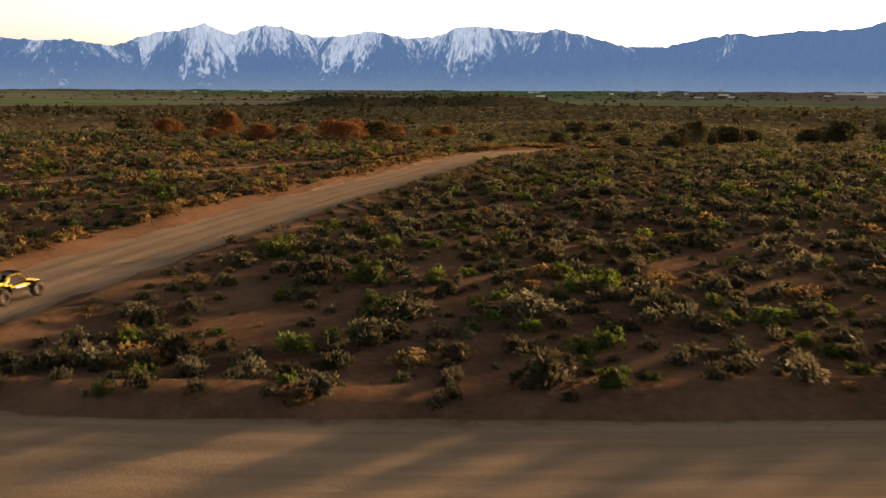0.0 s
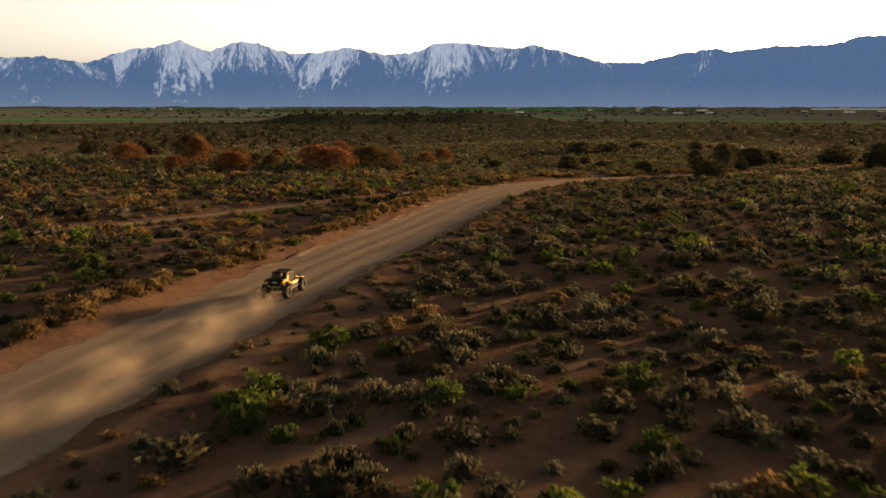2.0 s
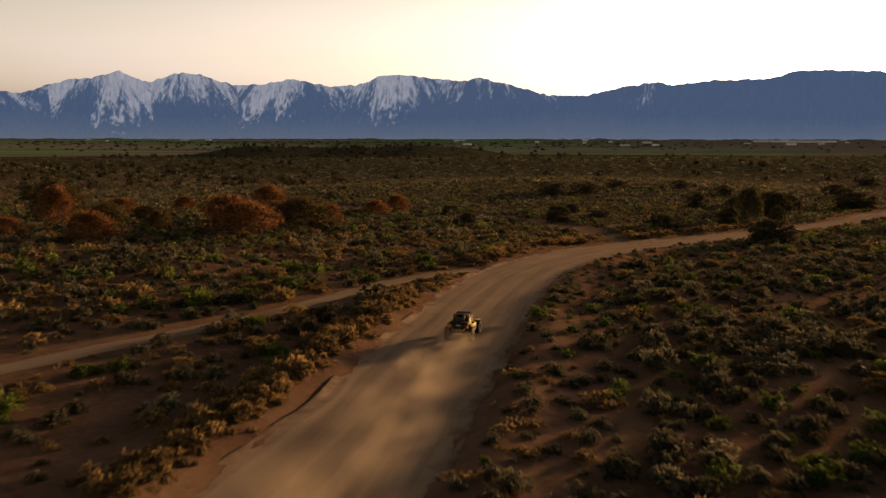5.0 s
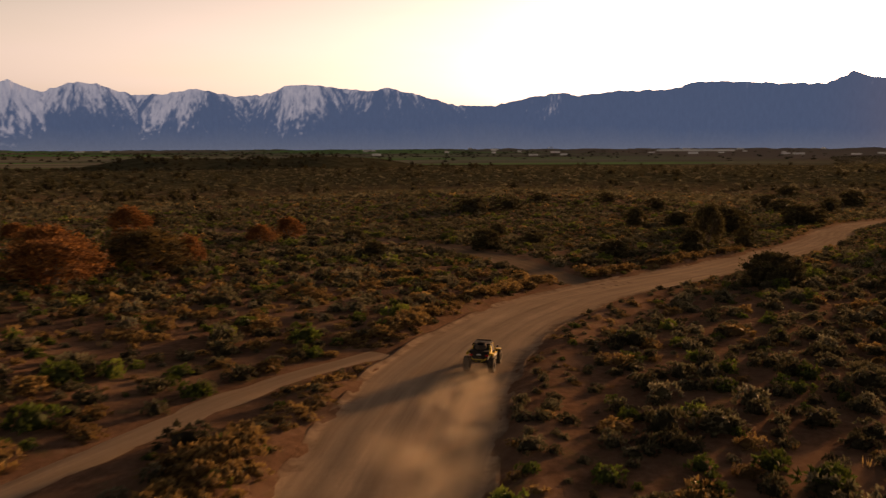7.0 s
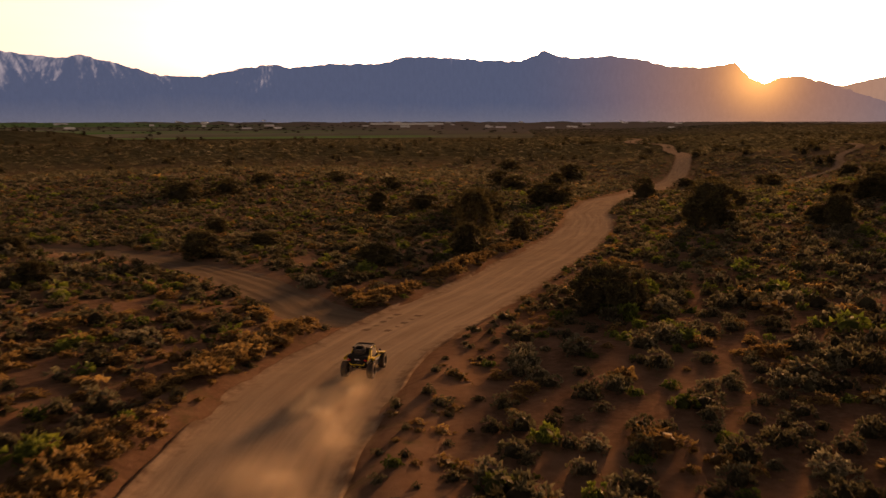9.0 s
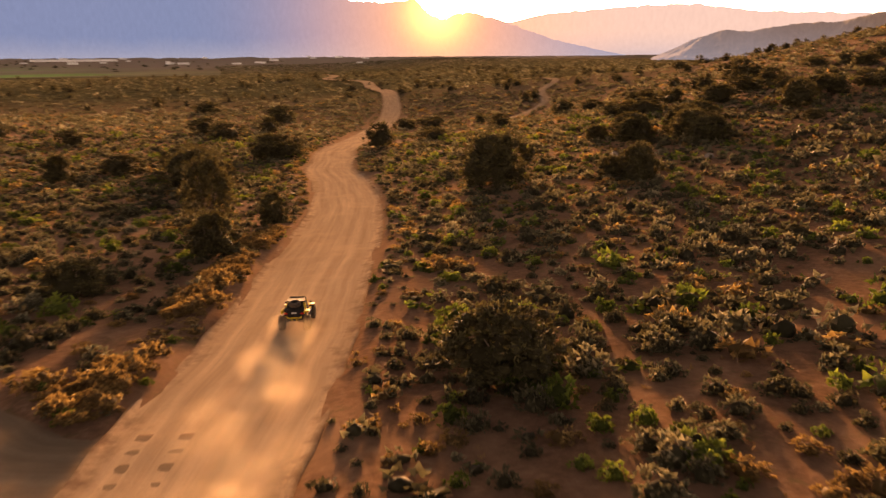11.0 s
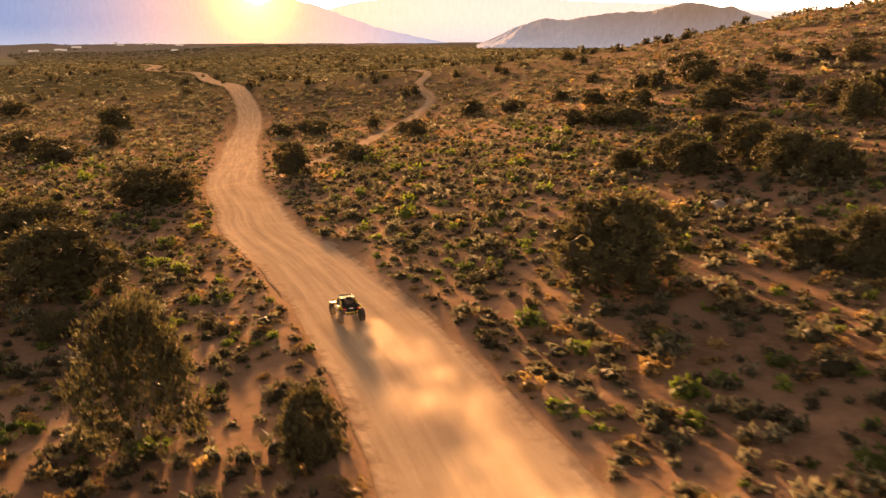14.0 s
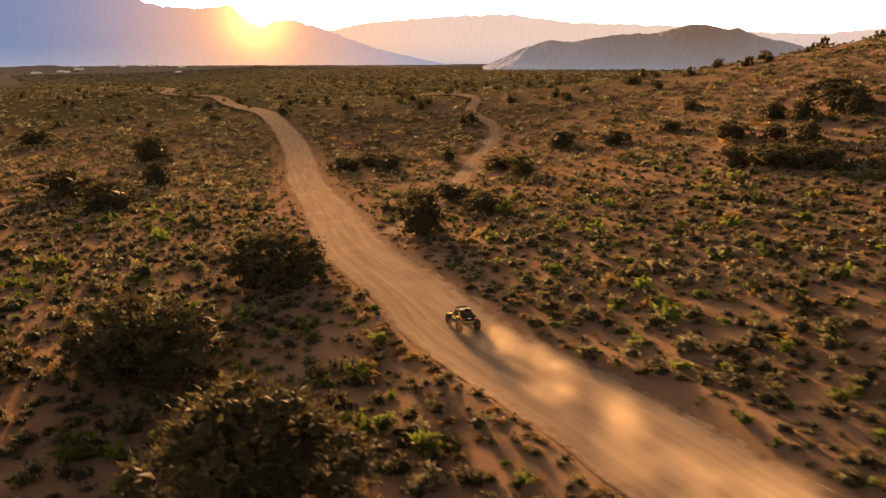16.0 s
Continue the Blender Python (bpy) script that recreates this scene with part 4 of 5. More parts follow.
juniper(180.4, 237.1, 3.3, 7.2)
juniper(211.8, 249.1, 3.8, 5.9)
juniper(206.0, 240.9, 2.9, 4.1)
juniper(197.2, 235.4, 3.7, 4.8)
juniper(221.0, 238.6, 4.6, 4.2)
juniper(230.6, 244.7, 3.4, 4.7)
juniper(266.9, 268.3, 3.0, 4.1)
juniper(219.4, 229.5, 3.9, 4.4)
juniper(233.3, 234.1, 5.5, 9.6)
juniper(347.7, 323.0, 2.5, 4.1)
juniper(326.6, 291.7, 2.7, 3.7)
juniper(354.4, 307.8, 3.0, 6.2)
juniper(93.5, 207.8, 6.3, 7.3)
juniper(129.5, 198.1, 4.0, 6.0)
juniper(134.1, 211.7, 3.6, 5.8)
juniper(89.9, 261.6, 4.2, 7.6)
tree("juniper", 63.0, 219.5, 6.5, 5.0, OPEN_CROWN, OPEN_TRUNK, "tall open juniper with twisted bare trunk near the road", "tree", "junipers")
juniper(64.3, 211.5, 3.4, 2.4)
juniper(153.9, 209.7, 3.5, 5.4)
juniper(159.1, 214.8, 2.9, 4.1)
juniper(99.9, 192.9, 4.2, 3.7)
juniper(72.2, 236.8, 1.6, 2.9)
juniper(138.3, 220.8, 2.5, 3.4)
juniper(182.7, 219.3, 4.0, 7.8)
juniper(190.8, 209.0, 3.1, 4.0)
juniper(207.0, 217.7, 4.0, 5.6)
juniper(225.5, 231.9, 4.5, 7.6)
juniper(174.9, 196.0, 4.6, 7.2)
juniper(175.6, 201.1, 3.7, 4.5)
juniper(227.2, 208.4, 3.2, 3.8)
juniper(228.2, 201.0, 2.6, 5.0)
juniper(133.4, 202.2, 4.5, 5.9)
juniper(163.8, 197.5, 4.7, 5.5)
juniper(176.7, 232.1, 3.8, 6.4)
juniper(226.8, 335.6, 3.2, 6.6)
juniper(199.1, 219.6, 3.6, 8.3)
juniper(182.4, 191.8, 3.2, 5.2)
juniper(178.8, 186.1, 3.6, 7.1)
juniper(216.7, 201.3, 3.2, 5.1)
juniper(207.2, 187.6, 4.3, 7.2)
juniper(219.2, 180.8, 3.9, 7.6)
juniper(232.2, 216.3, 2.8, 5.6)
juniper(207.2, 292.1, 2.9, 5.1)
juniper(147.6, 189.7, 1.6, 2.8)
juniper(43.7, 169.9, 3.3, 4.9)
juniper(52.7, 204.2, 3.6, 3.5)
juniper(40.3, 201.0, 2.5, 3.6)
juniper(36.6, 225.7, 1.9, 4.1)
juniper(26.8, 217.1, 3.1, 4.7)
juniper(71.6, 268.0, 4.0, 4.4)
juniper(82.9, 271.3, 3.1, 5.6)
juniper(95.8, 347.6, 3.1, 5.8)
juniper(73.1, 342.8, 2.9, 5.7)
juniper(101.2, 323.7, 3.4, 5.8)
juniper(101.5, 196.8, 2.6, 3.3)
juniper(138.1, 214.1, 4.1, 6.0)
juniper(140.6, 206.8, 4.5, 5.9)
juniper(169.0, 282.9, 2.6, 6.5)
juniper(36.1, 246.7, 2.2, 3.0)
rim_shrub(-21.4, 176.4, 4.2, 8.2)
rim_shrub(-15.7, 187.9, 4.3, 9.2)
rim_shrub(-11.7, 191.7, 3.4, 3.4)
rim_shrub(-33.2, 180.9, 2.6, 3.2)
rim_shrub(-48.0, 215.0, 2.7, 5.3)
rim_shrub(-24.2, 227.5, 2.3, 4.6)
rim_shrub(-41.7, 233.4, 2.6, 4.4)
rim_shrub(-5.4, 227.9, 2.8, 4.6)
rim_shrub(-1.3, 237.0, 3.5, 4.4)
juniper(9.4, 205.1, 2.0, 2.9)
juniper(8.8, 229.3, 2.1, 3.7)
juniper(-28.0, 275.7, 2.8, 5.0)
juniper(143.3, 328.6, 4.2, 8.3)
juniper(44.6, 305.6, 4.2, 8.0)
juniper(56.3, 316.5, 3.8, 7.0)
juniper(-17.0, 288.0, 2.4, 3.9)
rim_shrub(-66.4, 199.9, 3.9, 6.4)
juniper(-93.1, 294.6, 4.9, 9.4)
rim_shrub(-47.8, 185.4, 5.2, 4.7)
rim_shrub(-46.8, 167.2, 2.5, 3.7)
rim_shrub(-36.1, 162.7, 3.5, 5.4)
juniper(-121.8, 320.2, 5.9, 7.8)
rim_shrub(-41.2, 204.3, 2.1, 4.2)
juniper(45.5, 315.4, 4.0, 7.1)
juniper(-129.7, 345.0, 5.5, 10)
rim_shrub(-53.3, 199.7, 5.9, 8.3)
rim_shrub(-38.8, 176.7, 3.7, 5.4)
rim_shrub(-26.7, 194.4, 4.3, 7.8)
rim_shrub(-28.0, 249.2, 4.8, 6.7)

# dark woods of junipers too far to count
rr = np.random.default_rng(21)
woods = []
for bearing_lo, bearing_hi, near_r, far_r, count in ((-34, -8, 300, 620, 150), (-6, 40, 380, 900, 130), (38, 58, 420, 1400, 200), (52, 88, 330, 1300, 420)):
    b, q = np.radians(rr.uniform(bearing_lo, bearing_hi, count)), rr.uniform(near_r, far_r, count)
    woods.append(np.stack([30 + q * np.sin(b), 150 + q * np.cos(b)], 1))
woods.append(rr.normal(0, 1, (190, 2)) * (105, 30) + (-70, 905))
woods.append(rr.normal(0, 1, (150, 2)) * (90, 60) + (-300, 560))
woods = np.concatenate(woods)
n = len(woods)
wide = rr.uniform(1.4, 3.2, n)
wood_spots = np.stack([woods[:, 0], woods[:, 1], height(woods[:, 0], woods[:, 1]) - 0.2, wide, wide * rr.uniform(1.0, 1.7, n), rr.uniform(0, 6.3, n), rr.uniform(0, 0.6, n)], 1)
strewn("juniper_woods", MID, wood_spots, JUNIPER, "scattered dark junipers far across the plain", "trees")
b, q = np.radians(rr.triangular(-34, -8, 42, 620)), 1500 + 1350 * np.round(rr.uniform(0, 1, 620) ** 0.6 * 9) / 9 + rr.normal(0, 14, 620)
valley = np.stack([30 + q * np.sin(b), 150 + q * np.cos(b)], 1)
n = len(valley)
wide = rr.uniform(3, 8, n)
valley_spots = np.stack([valley[:, 0], valley[:, 1], height(valley[:, 0], valley[:, 1]) - 0.5, wide, rr.uniform(2.2, 5, n), rr.uniform(0, 6.3, n), rr.uniform(0, 0.6, n)], 1)
strewn("valley_trees", MID, valley_spots, JUNIPER, "dark tree belts between fields on the valley floor", "trees")


def rock(x, y, size, seed):
    r = random.Random(seed)
    bm = bmesh.new()
    bmesh.ops.create_icosphere(bm, subdivisions=3, radius=1)
    for v in bm.verts:
        v.co *= 0.8 + 0.35 * noise.noise(v.co * 1.3 + Vector((seed, 0, 0))) + 0.1 * noise.noise(v.co * 4)
        v.co = Vector((v.co.x * size, v.co.y * size * 0.8, v.co.z * size * 0.65))
    me = bpy.data.meshes.new("boulder")
    bm.to_mesh(me)
    bm.free()
    me.materials.append(STONE)
    ob = tagged(new("boulder", me), "weathered grey boulder among sagebrush", "rock", "boulders")
    ob.matrix_world = pose(x, y, float(height(x, y)) + size * 0.25, 0, 0, r.uniform(0, 360))
    return ob


rock(118, 206, 0.9, 1)
rock(119.6, 204.6, 0.6, 2)
rock(116, 192, 0.8, 3)


# ---- the buggy ----
def wheel_at(x, y, z, buggy):
    """Knobbly tyre with rim; turns about its own x axis."""
    bm = lathe([(-0.15, 0.20), (-0.17, 0.27), (-0.17, 0.35), (-0.12, 0.39), (0, 0.40), (0.12, 0.39), (0.17, 0.35), (0.17, 0.27), (0.15, 0.20)], 30)
    for k in range(15):
        for s in (-1, 1):
            knob = box(0.13, 0.085, 0.05, (s * 0.08, 0, 0.402), bevel=0.008)
            knob.transform(Matrix.Rotation(2 * math.pi * (k + 0.25 * s) / 15, 4, "X"))
            tmp = bpy.data.meshes.new("knob")
            knob.to_mesh(tmp)
            knob.free()
            bm.from_mesh(tmp)
            bpy.data.meshes.remove(tmp)
    bm.transform(Matrix.Scale(1.1, 4))
    wheel = part("wheel", bm, RUBBER, buggy, "knobbly black off-road tyre")
    wheel.matrix_basis = pose(x, y, z)
    s = 1 if x > 0 else -1
    rim = lathe([(-0.13 * s, 0.205), (0.02 * s, 0.19), (0.09 * s, 0.20), (0.13 * s, 0.21), (0.135 * s, 0.19), (0.10 * s, 0.17), (0.06 * s, 0.06), (0.10 * s, 0.055), (0.105 * s, 0.001)], 20)
    rim.transform(Matrix.Scale(1.1, 4))
    part("rim", rim, RIM, wheel, "dark alloy rim")
    for k in range(6):
        spoke = box(0.03, 0.045, 0.16, (0.085 * s, 0, 0.115), bevel=0.008)
        spoke.transform(Matrix.Rotation(2 * math.pi * k / 6, 4, "X"))
        part("spoke", spoke, RIM, wheel)
    return wheel


def build_buggy():
    buggy = tagged(new("off_road_buggy"), "yellow and black off-road buggy driving on the dirt road", "vehicle")
    wheels = [wheel_at(x, y, 0.465, buggy) for y, x in ((1.24, -0.76), (1.24, 0.76), (-1.32, -0.79), (-1.32, 0.79))]
    # tub and nose
    part("floor_pan", box(1.0, 2.3, 0.12, (0, 0.0, 0.48), bevel=0.03), BLACK, buggy)
    part("nose", panel([(-0.52, 0.70, 0.95), (0.52, 0.70, 0.95), (0.36, 1.55, 0.72), (-0.36, 1.55, 0.72)], 0.14, 0.02), YELLOW, buggy, "sloping yellow bonnet")
    part("front_bumper", tube([(-0.42, 1.5, 0.52), (-0.3, 1.66, 0.58), (0.3, 1.66, 0.58), (0.42, 1.5, 0.52)], 0.03), STEEL, buggy)
    part("grille", box(0.75, 0.08, 0.22, (0, 1.52, 0.62), bevel=0.02), BLACK, buggy)
    for s in (-1, 1):
        part("front_fender", panel([(s * 0.40, 0.85, 0.90), (s * 0.95, 0.80, 0.93), (s * 0.95, 1.35, 0.90), (s * 0.40, 1.45, 0.80)], 0.05, 0.012), YELLOW, buggy)
        part("rear_fender", panel([(s * 0.45, -0.55, 1.02), (s * 0.84, -0.60, 1.0), (s * 0.86, -1.15, 1.05), (s * 0.62, -1.30, 1.06)], 0.06, 0.012), YELLOW, buggy)
        part("side_panel", panel([(s * 0.66, -0.62, 0.76), (s * 0.70, 0.55, 0.70), (s * 0.72, 0.85, 0.80), (s * 0.71, 0.30, 0.92), (s * 0.70, -0.45, 0.88), (s * 0.68, -0.75, 1.0)], 0.05, 0.012), YELLOW, buggy, "yellow door panel")
        part("sill_panel", panel([(s * 0.722, -0.62, 0.46), (s * 0.752, 0.60, 0.42), (s * 0.762, 0.62, 0.66), (s * 0.732, -0.62, 0.72)], 0.03, 0.008), BLACK, buggy)
        part("roof_pillar", panel([(s * 0.56, -0.45, 1.40), (s * 0.56, -0.62, 1.38), (s * 0.66, -1.12, 1.06), (s * 0.66, -0.86, 1.02)], 0.04, 0.01), YELLOW, buggy)
        part("door_inset", panel([(s * 0.745, -0.35, 0.70), (s * 0.768, 0.45, 0.66), (s * 0.77, 0.55, 0.80), (s * 0.748, -0.30, 0.84)], 0.02, 0.005), SILVER, buggy)
        part("rocker_bar", tube([(s * 0.66, -0.85, 0.42), (s * 0.74, -0.6, 0.42), (s * 0.74, 0.7, 0.42), (s * 0.6, 0.95, 0.45)], 0.035), STEEL, buggy)
        part("cage_rail", tube([(s * 0.64, 0.78, 0.92), (s * 0.54, 0.32, 1.42), (s * 0.50, 0.1, 1.50), (s * 0.50, -0.55, 1.48), (s * 0.60, -1.05, 1.10), (s * 0.58, -1.3, 1.0)], 0.032), YELLOW, buggy, "yellow roll cage rail")
        part("cage_post", tube([(s * 0.52, -0.5, 1.47), (s * 0.62, -0.62, 1.0)], 0.03), STEEL, buggy)
        part("taillight", box(0.20, 0.05, 0.09, (s * 0.50, -1.52, 0.98), bevel=0.015), RED, buggy, "red tail lamp lens")
        part("headlight", box(0.16, 0.06, 0.09, (s * 0.33, 1.50, 0.80), bevel=0.02), SILVER, buggy)
        part("seat", box(0.44, 0.48, 0.16, (s * 0.28, -0.12, 0.62), bevel=0.05), SEAT, buggy)
        part("seat_back", box(0.42, 0.16, 0.66, (s * 0.28, -0.42, 0.98), (12, 0, 0), bevel=0.06), SEAT, buggy)
        for y, inner in ((1.22, 0.3), (-1.30, 0.28)):
            part("suspension_arm", tube([(s * inner, y - 0.22, 0.45), (s * 0.66, y, 0.38), (s * inner, y + 0.22, 0.45)], 0.024), STEEL, buggy)
            part("shock", tube([(s * 0.56, y, 0.42), (s * 0.38, y - 0.05 * y, 0.98)], [0.045, 0.04], 9), STEEL, buggy)
        part("side_mirror", box(0.10, 0.05, 0.12, (s * 0.80, 0.55, 1.18), bevel=0.02), BLACK, buggy)
    part("cabin_shell", box(1.30, 1.60, 0.62, (0, -0.20, 1.20), bevel=0.10, taper=(0.80, 0.70)), BLACK, buggy, "rounded black cabin shell")
    part("roof", box(1.12, 1.16, 0.07, (0, -0.20, 1.54), bevel=0.03), BLACK, buggy, "flat black roof panel")
    part("windscreen", panel([(-0.46, 0.56, 0.98), (0.46, 0.56, 0.98), (0.40, 0.36, 1.40), (-0.40, 0.36, 1.40)], 0.02, 0.004), BLACK, buggy)
    for y, z in ((0.1, 1.50), (-0.55, 1.48), (-1.05, 1.12)):
        part("cross_bar", tube([(-0.56, y, z), (0.56, y, z)], 0.028), STEEL, buggy)
    part("tail_strip", panel([(-0.16, -1.53, 0.98), (0.16, -1.53, 0.98), (0.13, -1.53, 1.05), (-0.13, -1.53, 1.05)], 0.03, 0.006), SILVER, buggy, "small pale plate on the tail")
    for s in (-1, 1):
        part("rear_fin", panel([(s * 0.62, -0.95, 1.02), (s * 0.70, -1.62, 0.98), (s * 0.74, -1.66, 1.16), (s * 0.64, -1.10, 1.24)], 0.06, 0.012), YELLOW, buggy, "yellow rear corner fin")
        part("rear_valance", panel([(s * 0.10, -1.55, 0.52), (s * 0.44, -1.55, 0.70), (s * 0.50, -1.55, 0.84), (s * 0.14, -1.55, 0.62)], 0.03, 0.006), YELLOW, buggy, "yellow rear valance")
    part("light_bar", box(0.95, 0.07, 0.07, (0, 0.28, 1.58), bevel=0.015), BLACK, buggy)
    part("dashboard", box(1.0, 0.22, 0.25, (0, 0.62, 0.90), bevel=0.05), BLACK, buggy)
    part("steering_wheel", tube([(-0.28 + 0.17 * math.cos(a), 0.42 - 0.06 * math.sin(a), 1.0 + 0.16 * math.sin(a)) for a in np.linspace(0, 2 * np.pi, 15)], 0.016), BLACK, buggy)
    part("engine_cover", box(1.12, 0.86, 0.56, (0, -1.04, 0.88), bevel=0.06, taper=(0.95, 0.9)), BLACK, buggy)
    part("cargo_bed", box(1.24, 0.80, 0.14, (0, -1.12, 1.15), bevel=0.03), BLACK, buggy)
    spare = lathe([(-0.13, 0.20), (-0.15, 0.30), (-0.11, 0.36), (0, 0.375), (0.11, 0.36), (0.15, 0.30), (0.13, 0.20), (0.05, 0.17), (0.05, 0.001)], 26)
    spare.transform(pose(0, -1.02, 1.46, 0, 78, 90))
    part("spare_wheel", spare, RUBBER, buggy, "black spare wheel strapped on the cargo bed")
    part("rear_bumper", tube([(-0.46, -1.42, 0.60), (-0.38, -1.62, 0.66), (0.38, -1.62, 0.66), (0.46, -1.42, 0.60)], 0.032), STEEL, buggy)
    part("rear_plate", panel([(-0.40, -1.50, 0.62), (0.40, -1.50, 0.62), (0.44, -1.46, 0.90), (-0.44, -1.46, 0.90)], 0.03, 0.006), BLACK, buggy)
    part("rear_trim", panel([(-0.34, -1.54, 0.66), (0.34, -1.54, 0.66), (0.22, -1.54, 0.74), (-0.22, -1.54, 0.74)], 0.015, 0.004), YELLOW, buggy, "yellow trim strip")
    part("exhaust", tube([(0.05, -1.3, 0.80), (0.05, -1.62, 0.82)], 0.06, 12), STEEL, buggy)
    part("skid_plate", box(0.7, 0.5, 0.04, (0, -1.25, 0.44), (-14, 0, 0), bevel=0.01), STEEL, buggy)
    buggy.scale = (0.86, 0.86, 0.86)
    # the body rides high on long springs
    for ob in buggy.children:
        if ob not in wheels:
            ob.location.z += 0.10
    return buggy, wheels


BUGGY, WHEELS = build_buggy()
# seconds and plan places of the drive
DRIVE = [(0.0, -21.5, 42.0), (0.5, -18.9, 49.5), (1.0, -16.7, 57.8), (1.5, -14.5, 66.1), (2.0, -12.4, 74.2), (2.5, -10.25, 82.0), (3.0, -8.15, 89.6), (3.5, -6.0, 97.0), (4.0, -3.95, 104.2), (5.25, 1.4, 121.0), (6.5, 7.1, 136.6), (7.0, 9.3, 142.1), (7.5, 11.9, 147.5), (8.0, 14.95, 153.1), (8.5, 18.4, 158.7), (9.0, 22.4, 163.8), (9.5, 26.95, 168.7), (10.0, 32.0, 173.4), (11.25, 47.6, 187.2), (12.5, 64.4, 202.1), (13.0, 70.5, 208.7), (13.5, 76.4, 215.3), (14.0, 82.2, 222.0), (14.5, 88.1, 228.8), (15.0, 94.2, 235.6), (15.5, 100.4, 242.4), (16.0, 106.6, 249.3)]


def drive_at(t):
    """Plan place, way and run of the buggy: a cubic through the drive's rows."""
    ts = np.array([d[0] for d in DRIVE])
    p = np.array([d[1:] for d in DRIVE])
    v = np.gradient(p, ts, axis=0)
    k = int(np.clip(np.searchsorted(ts, t) - 1, 0, len(ts) - 2))
    h = ts[k + 1] - ts[k]
    s = (t - ts[k]) / h
    at = (2 * s**3 - 3 * s**2 + 1) * p[k] + (s**3 - 2 * s**2 + s) * h * v[k] + (-2 * s**3 + 3 * s**2) * p[k + 1] + (s**3 - s**2) * h * v[k + 1]
    way = (1 - s) * v[k] + s * v[k + 1]
    return at, way


def road_height(x, y):
    return float(height(x, y)) - 0.14


# ---- dust ----
def dust_material():
    m, t, b = material("golden_dust", 1.0)
    at = t.nodes.new("ShaderNodeTexCoord").outputs["Object"]
    radial = t.nodes.new("ShaderNodeVectorMath")
    radial.operation = "LENGTH"
    flat = node(t, "ShaderNodeMapping", Location=(0.0, 0.0, -0.9), Scale=(1.0, 0.0, 1.8))
    link(t, at, flat.inputs["Vector"])
    link(t, flat.outputs["Vector"], radial.inputs[0])
    fade = range_of(t, radial.outputs["Value"], 0.0, 0.92, 1.0, 0.0)
    info = t.nodes.new("ShaderNodeObjectInfo")
    moved = t.nodes.new("ShaderNodeVectorMath")
    moved.operation = "ADD"
    link(t, at, moved.inputs[0])
    spread = t.nodes.new("ShaderNodeCombineXYZ")
    big = t.nodes.new("ShaderNodeMath")
    big.operation = "MULTIPLY"
    big.inputs[1].default_value = 37.0
    link(t, info.outputs["Random"], big.inputs[0])
    for axis in ("X", "Y", "Z"):
        link(t, big.outputs["Value"], spread.inputs[axis])
    link(t, spread.outputs["Vector"], moved.inputs[1])
    wisps = range_of(t, noise_of(t, moved.outputs["Vector"], 1.3, 4.0, 0.5), 0.30, 0.72, 0.0, 1.0)
    alpha = t.nodes.new("ShaderNodeMath")
    alpha.operation = "MULTIPLY"
    link(t, fade, alpha.inputs[0])
    link(t, wisps, alpha.inputs[1])
    thin = t.nodes.new("ShaderNodeMath")
    thin.operation = "MULTIPLY"
    thin.inputs[1].default_value = 0.42
    link(t, alpha.outputs["Value"], thin.inputs[0])
    clear = t.nodes.new("ShaderNodeBsdfTransparent")
    # airborne grains pass most of the low sun on
    front = node(t, "ShaderNodeBsdfDiffuse", Color=(0.85, 0.72, 0.55, 1))
    behind = node(t, "ShaderNodeBsdfTranslucent", Color=(0.95, 0.82, 0.62, 1))
    lit = node(t, "ShaderNodeMixShader", Fac=0.72)
    link(t, front.outputs["BSDF"], lit.inputs[1])
    link(t, behind.outputs["BSDF"], lit.inputs[2])
    cover = t.nodes.new("ShaderNodeMixShader")
    link(t, thin.outputs["Value"], cover.inputs["Fac"])
    link(t, clear.outputs["BSDF"], cover.inputs[1])
    link(t, lit.outputs["Shader"], cover.inputs[2])
    link(t, cover.outputs["Shader"], t.nodes["Material Output"].inputs["Surface"])
    return m


DUST = dust_material()


def puff_mesh(seed):
    """A billowing veil of dust, one unit high, that leans forward as it rises."""
    bm = bmesh.new()
    n = 12
    grid = []
    for i in range(n + 1):
        row = []
        for k in range(n + 1):
            x, z = 2 * i / n - 1, k / n
            lump = noise.noise(Vector((x * 1.7, z * 3.0, seed)))
            row.append(bm.verts.new((x, 1.0 * z + 0.06 * lump, z)))
        grid.append(row)
    for i in range(n):
        for k in range(n):
            bm.faces.new((grid[i][k], grid[i + 1][k], grid[i + 1][k + 1], grid[i][k + 1]))
    for f in bm.faces:
        f.smooth = True
    me = bpy.data.meshes.new("dust_puff")
    bm.to_mesh(me)
    bm.free()
    me.materials.append(DUST)
    return me


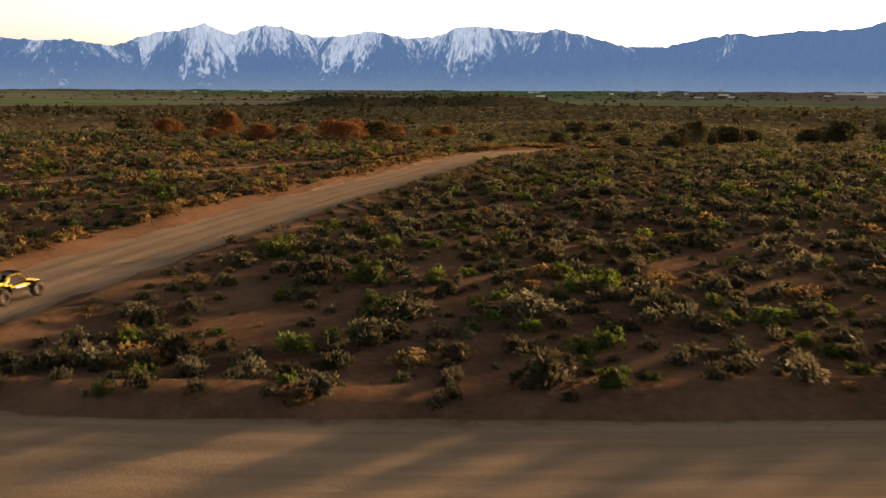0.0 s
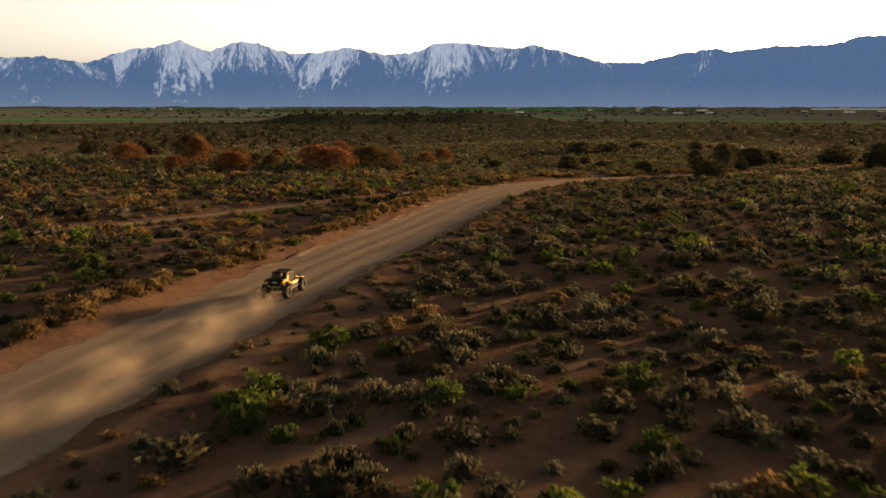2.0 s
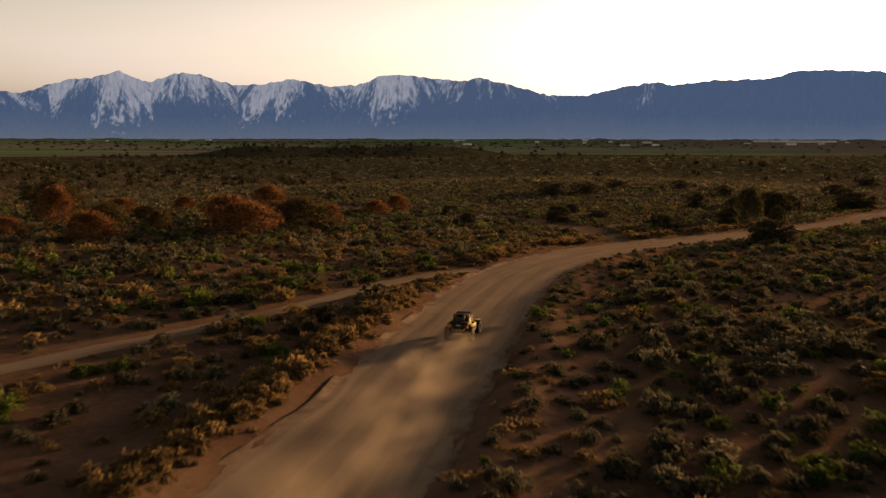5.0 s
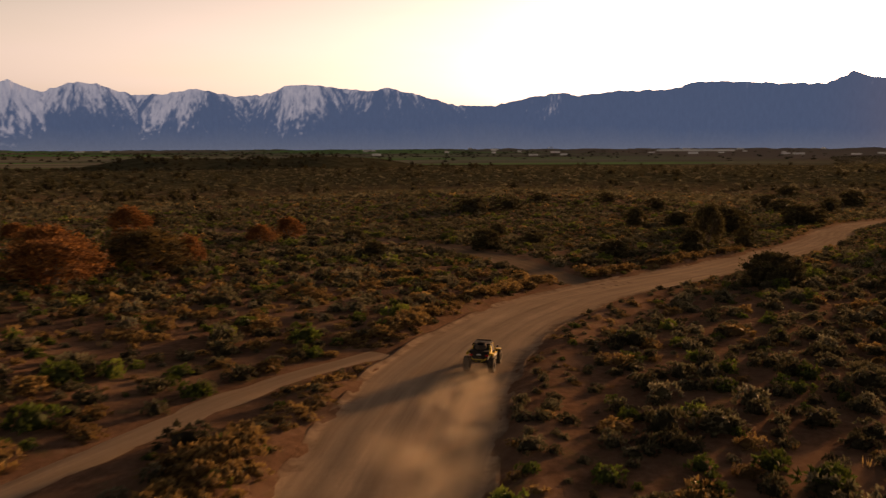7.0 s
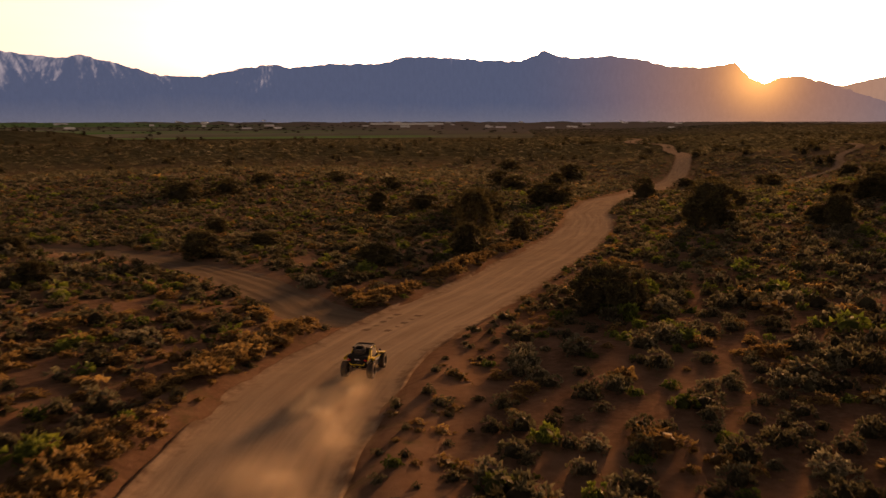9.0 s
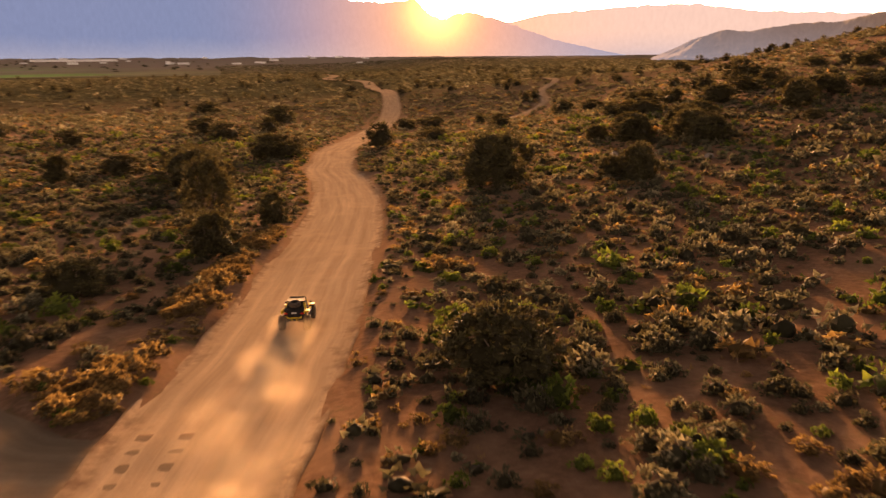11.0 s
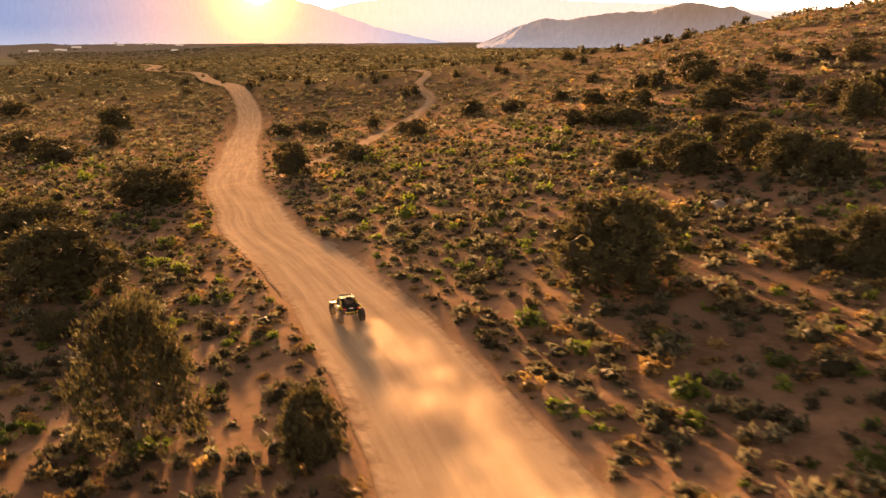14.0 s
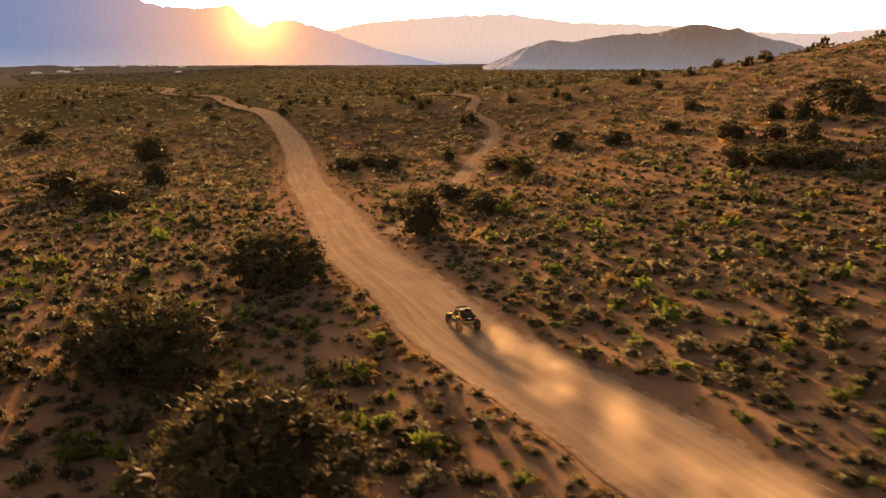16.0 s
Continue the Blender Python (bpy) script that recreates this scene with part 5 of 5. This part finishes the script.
PUFF_MESHES = [puff_mesh(3.7 * k) for k in range(5)]
PUFFS = []
puff_rng = random.Random(8)
for k in range(27):
    back = 2.3 + 44 * (k / 27) ** 1.15
    ob = new("dust_puff", PUFF_MESHES[k % 5])
    tall = (0.9 + 0.014 * back) * puff_rng.uniform(0.85, 1.2)
    ob.scale = ((0.85 + 0.052 * back) * puff_rng.uniform(0.85, 1.2), (1.5 + 0.05 * back) * puff_rng.uniform(0.9, 1.3), tall)
    tagged(ob, "drifting puff of golden dust behind the buggy", "dust", "dust trail", "stuff")
    wheel_side = -1 if k % 5 < 2 else 1
    side = wheel_side * (0.62 + 0.01 * back) + puff_rng.uniform(-0.15, 0.25) * (1 + 0.1 * back)
    PUFFS.append((ob, back, side, puff_rng.uniform(-12, 12), puff_rng.uniform(-0.02, 0.10)))


def motions():
    # the buggy follows the road, its wheels rolling
    rows, run, angles, last = [], 0.0, [], None
    spin = []
    for i in range(0, 16 * FPS + 1):
        t = i / FPS
        at, way = drive_at(t)
        if last is not None:
            run += float(np.linalg.norm(at - last))
        last = at
        spin.append((t, -math.degrees(run / 0.40)))
        if i % 6 == 0:
            step = way / np.linalg.norm(way)
            slope = math.degrees(math.atan2(road_height(*(at + step)) - road_height(*(at - step)), 2.0))
            rows.append((t, pose(at[0], at[1], road_height(*at) + 0.0, slope, 1.2 * math.sin(2.1 * t), math.degrees(math.atan2(-way[0], way[1])))))
    walk(BUGGY, rows)
    for wheel in WHEELS:
        place_of = wheel.matrix_basis.translation.copy()
        walk(wheel, [(t, pose(*place_of, a)) for t, a in spin])
    # dust hangs over the road behind it
    path_t = np.arange(-6, 16.01, 0.05)
    start, way0 = drive_at(0.0)
    pts = []
    for t in path_t:
        pts.append(start + way0 * t if t < 0 else drive_at(t)[0])
    pts = np.array(pts)
    length = np.r_[0, np.cumsum(np.linalg.norm(np.diff(pts, axis=0), axis=1))]
    for ob, back, side, turn, rise_by in PUFFS:
        rows = []
        for t in np.arange(0, 16.01, 0.5):
            s = np.interp(t, path_t, length) - back - 0.8 * math.sin(0.9 * t + turn)
            x, y = np.interp(s, length, pts[:, 0]), np.interp(s, length, pts[:, 1])
            x2, y2 = np.interp(s + 1, length, pts[:, 0]), np.interp(s + 1, length, pts[:, 1])
            wx, wy = x2 - x, y2 - y
            m = math.hypot(wx, wy) or 1.0
            px, py = x + side * wy / m, y - side * wx / m
            rows.append((float(t), pose(px, py, road_height(px, py) + rise_by, 0, 0, math.degrees(math.atan2(-wx, wy)) + turn * 0.4 + 6 * math.sin(t + turn))))
        walk(ob, rows)


motions()
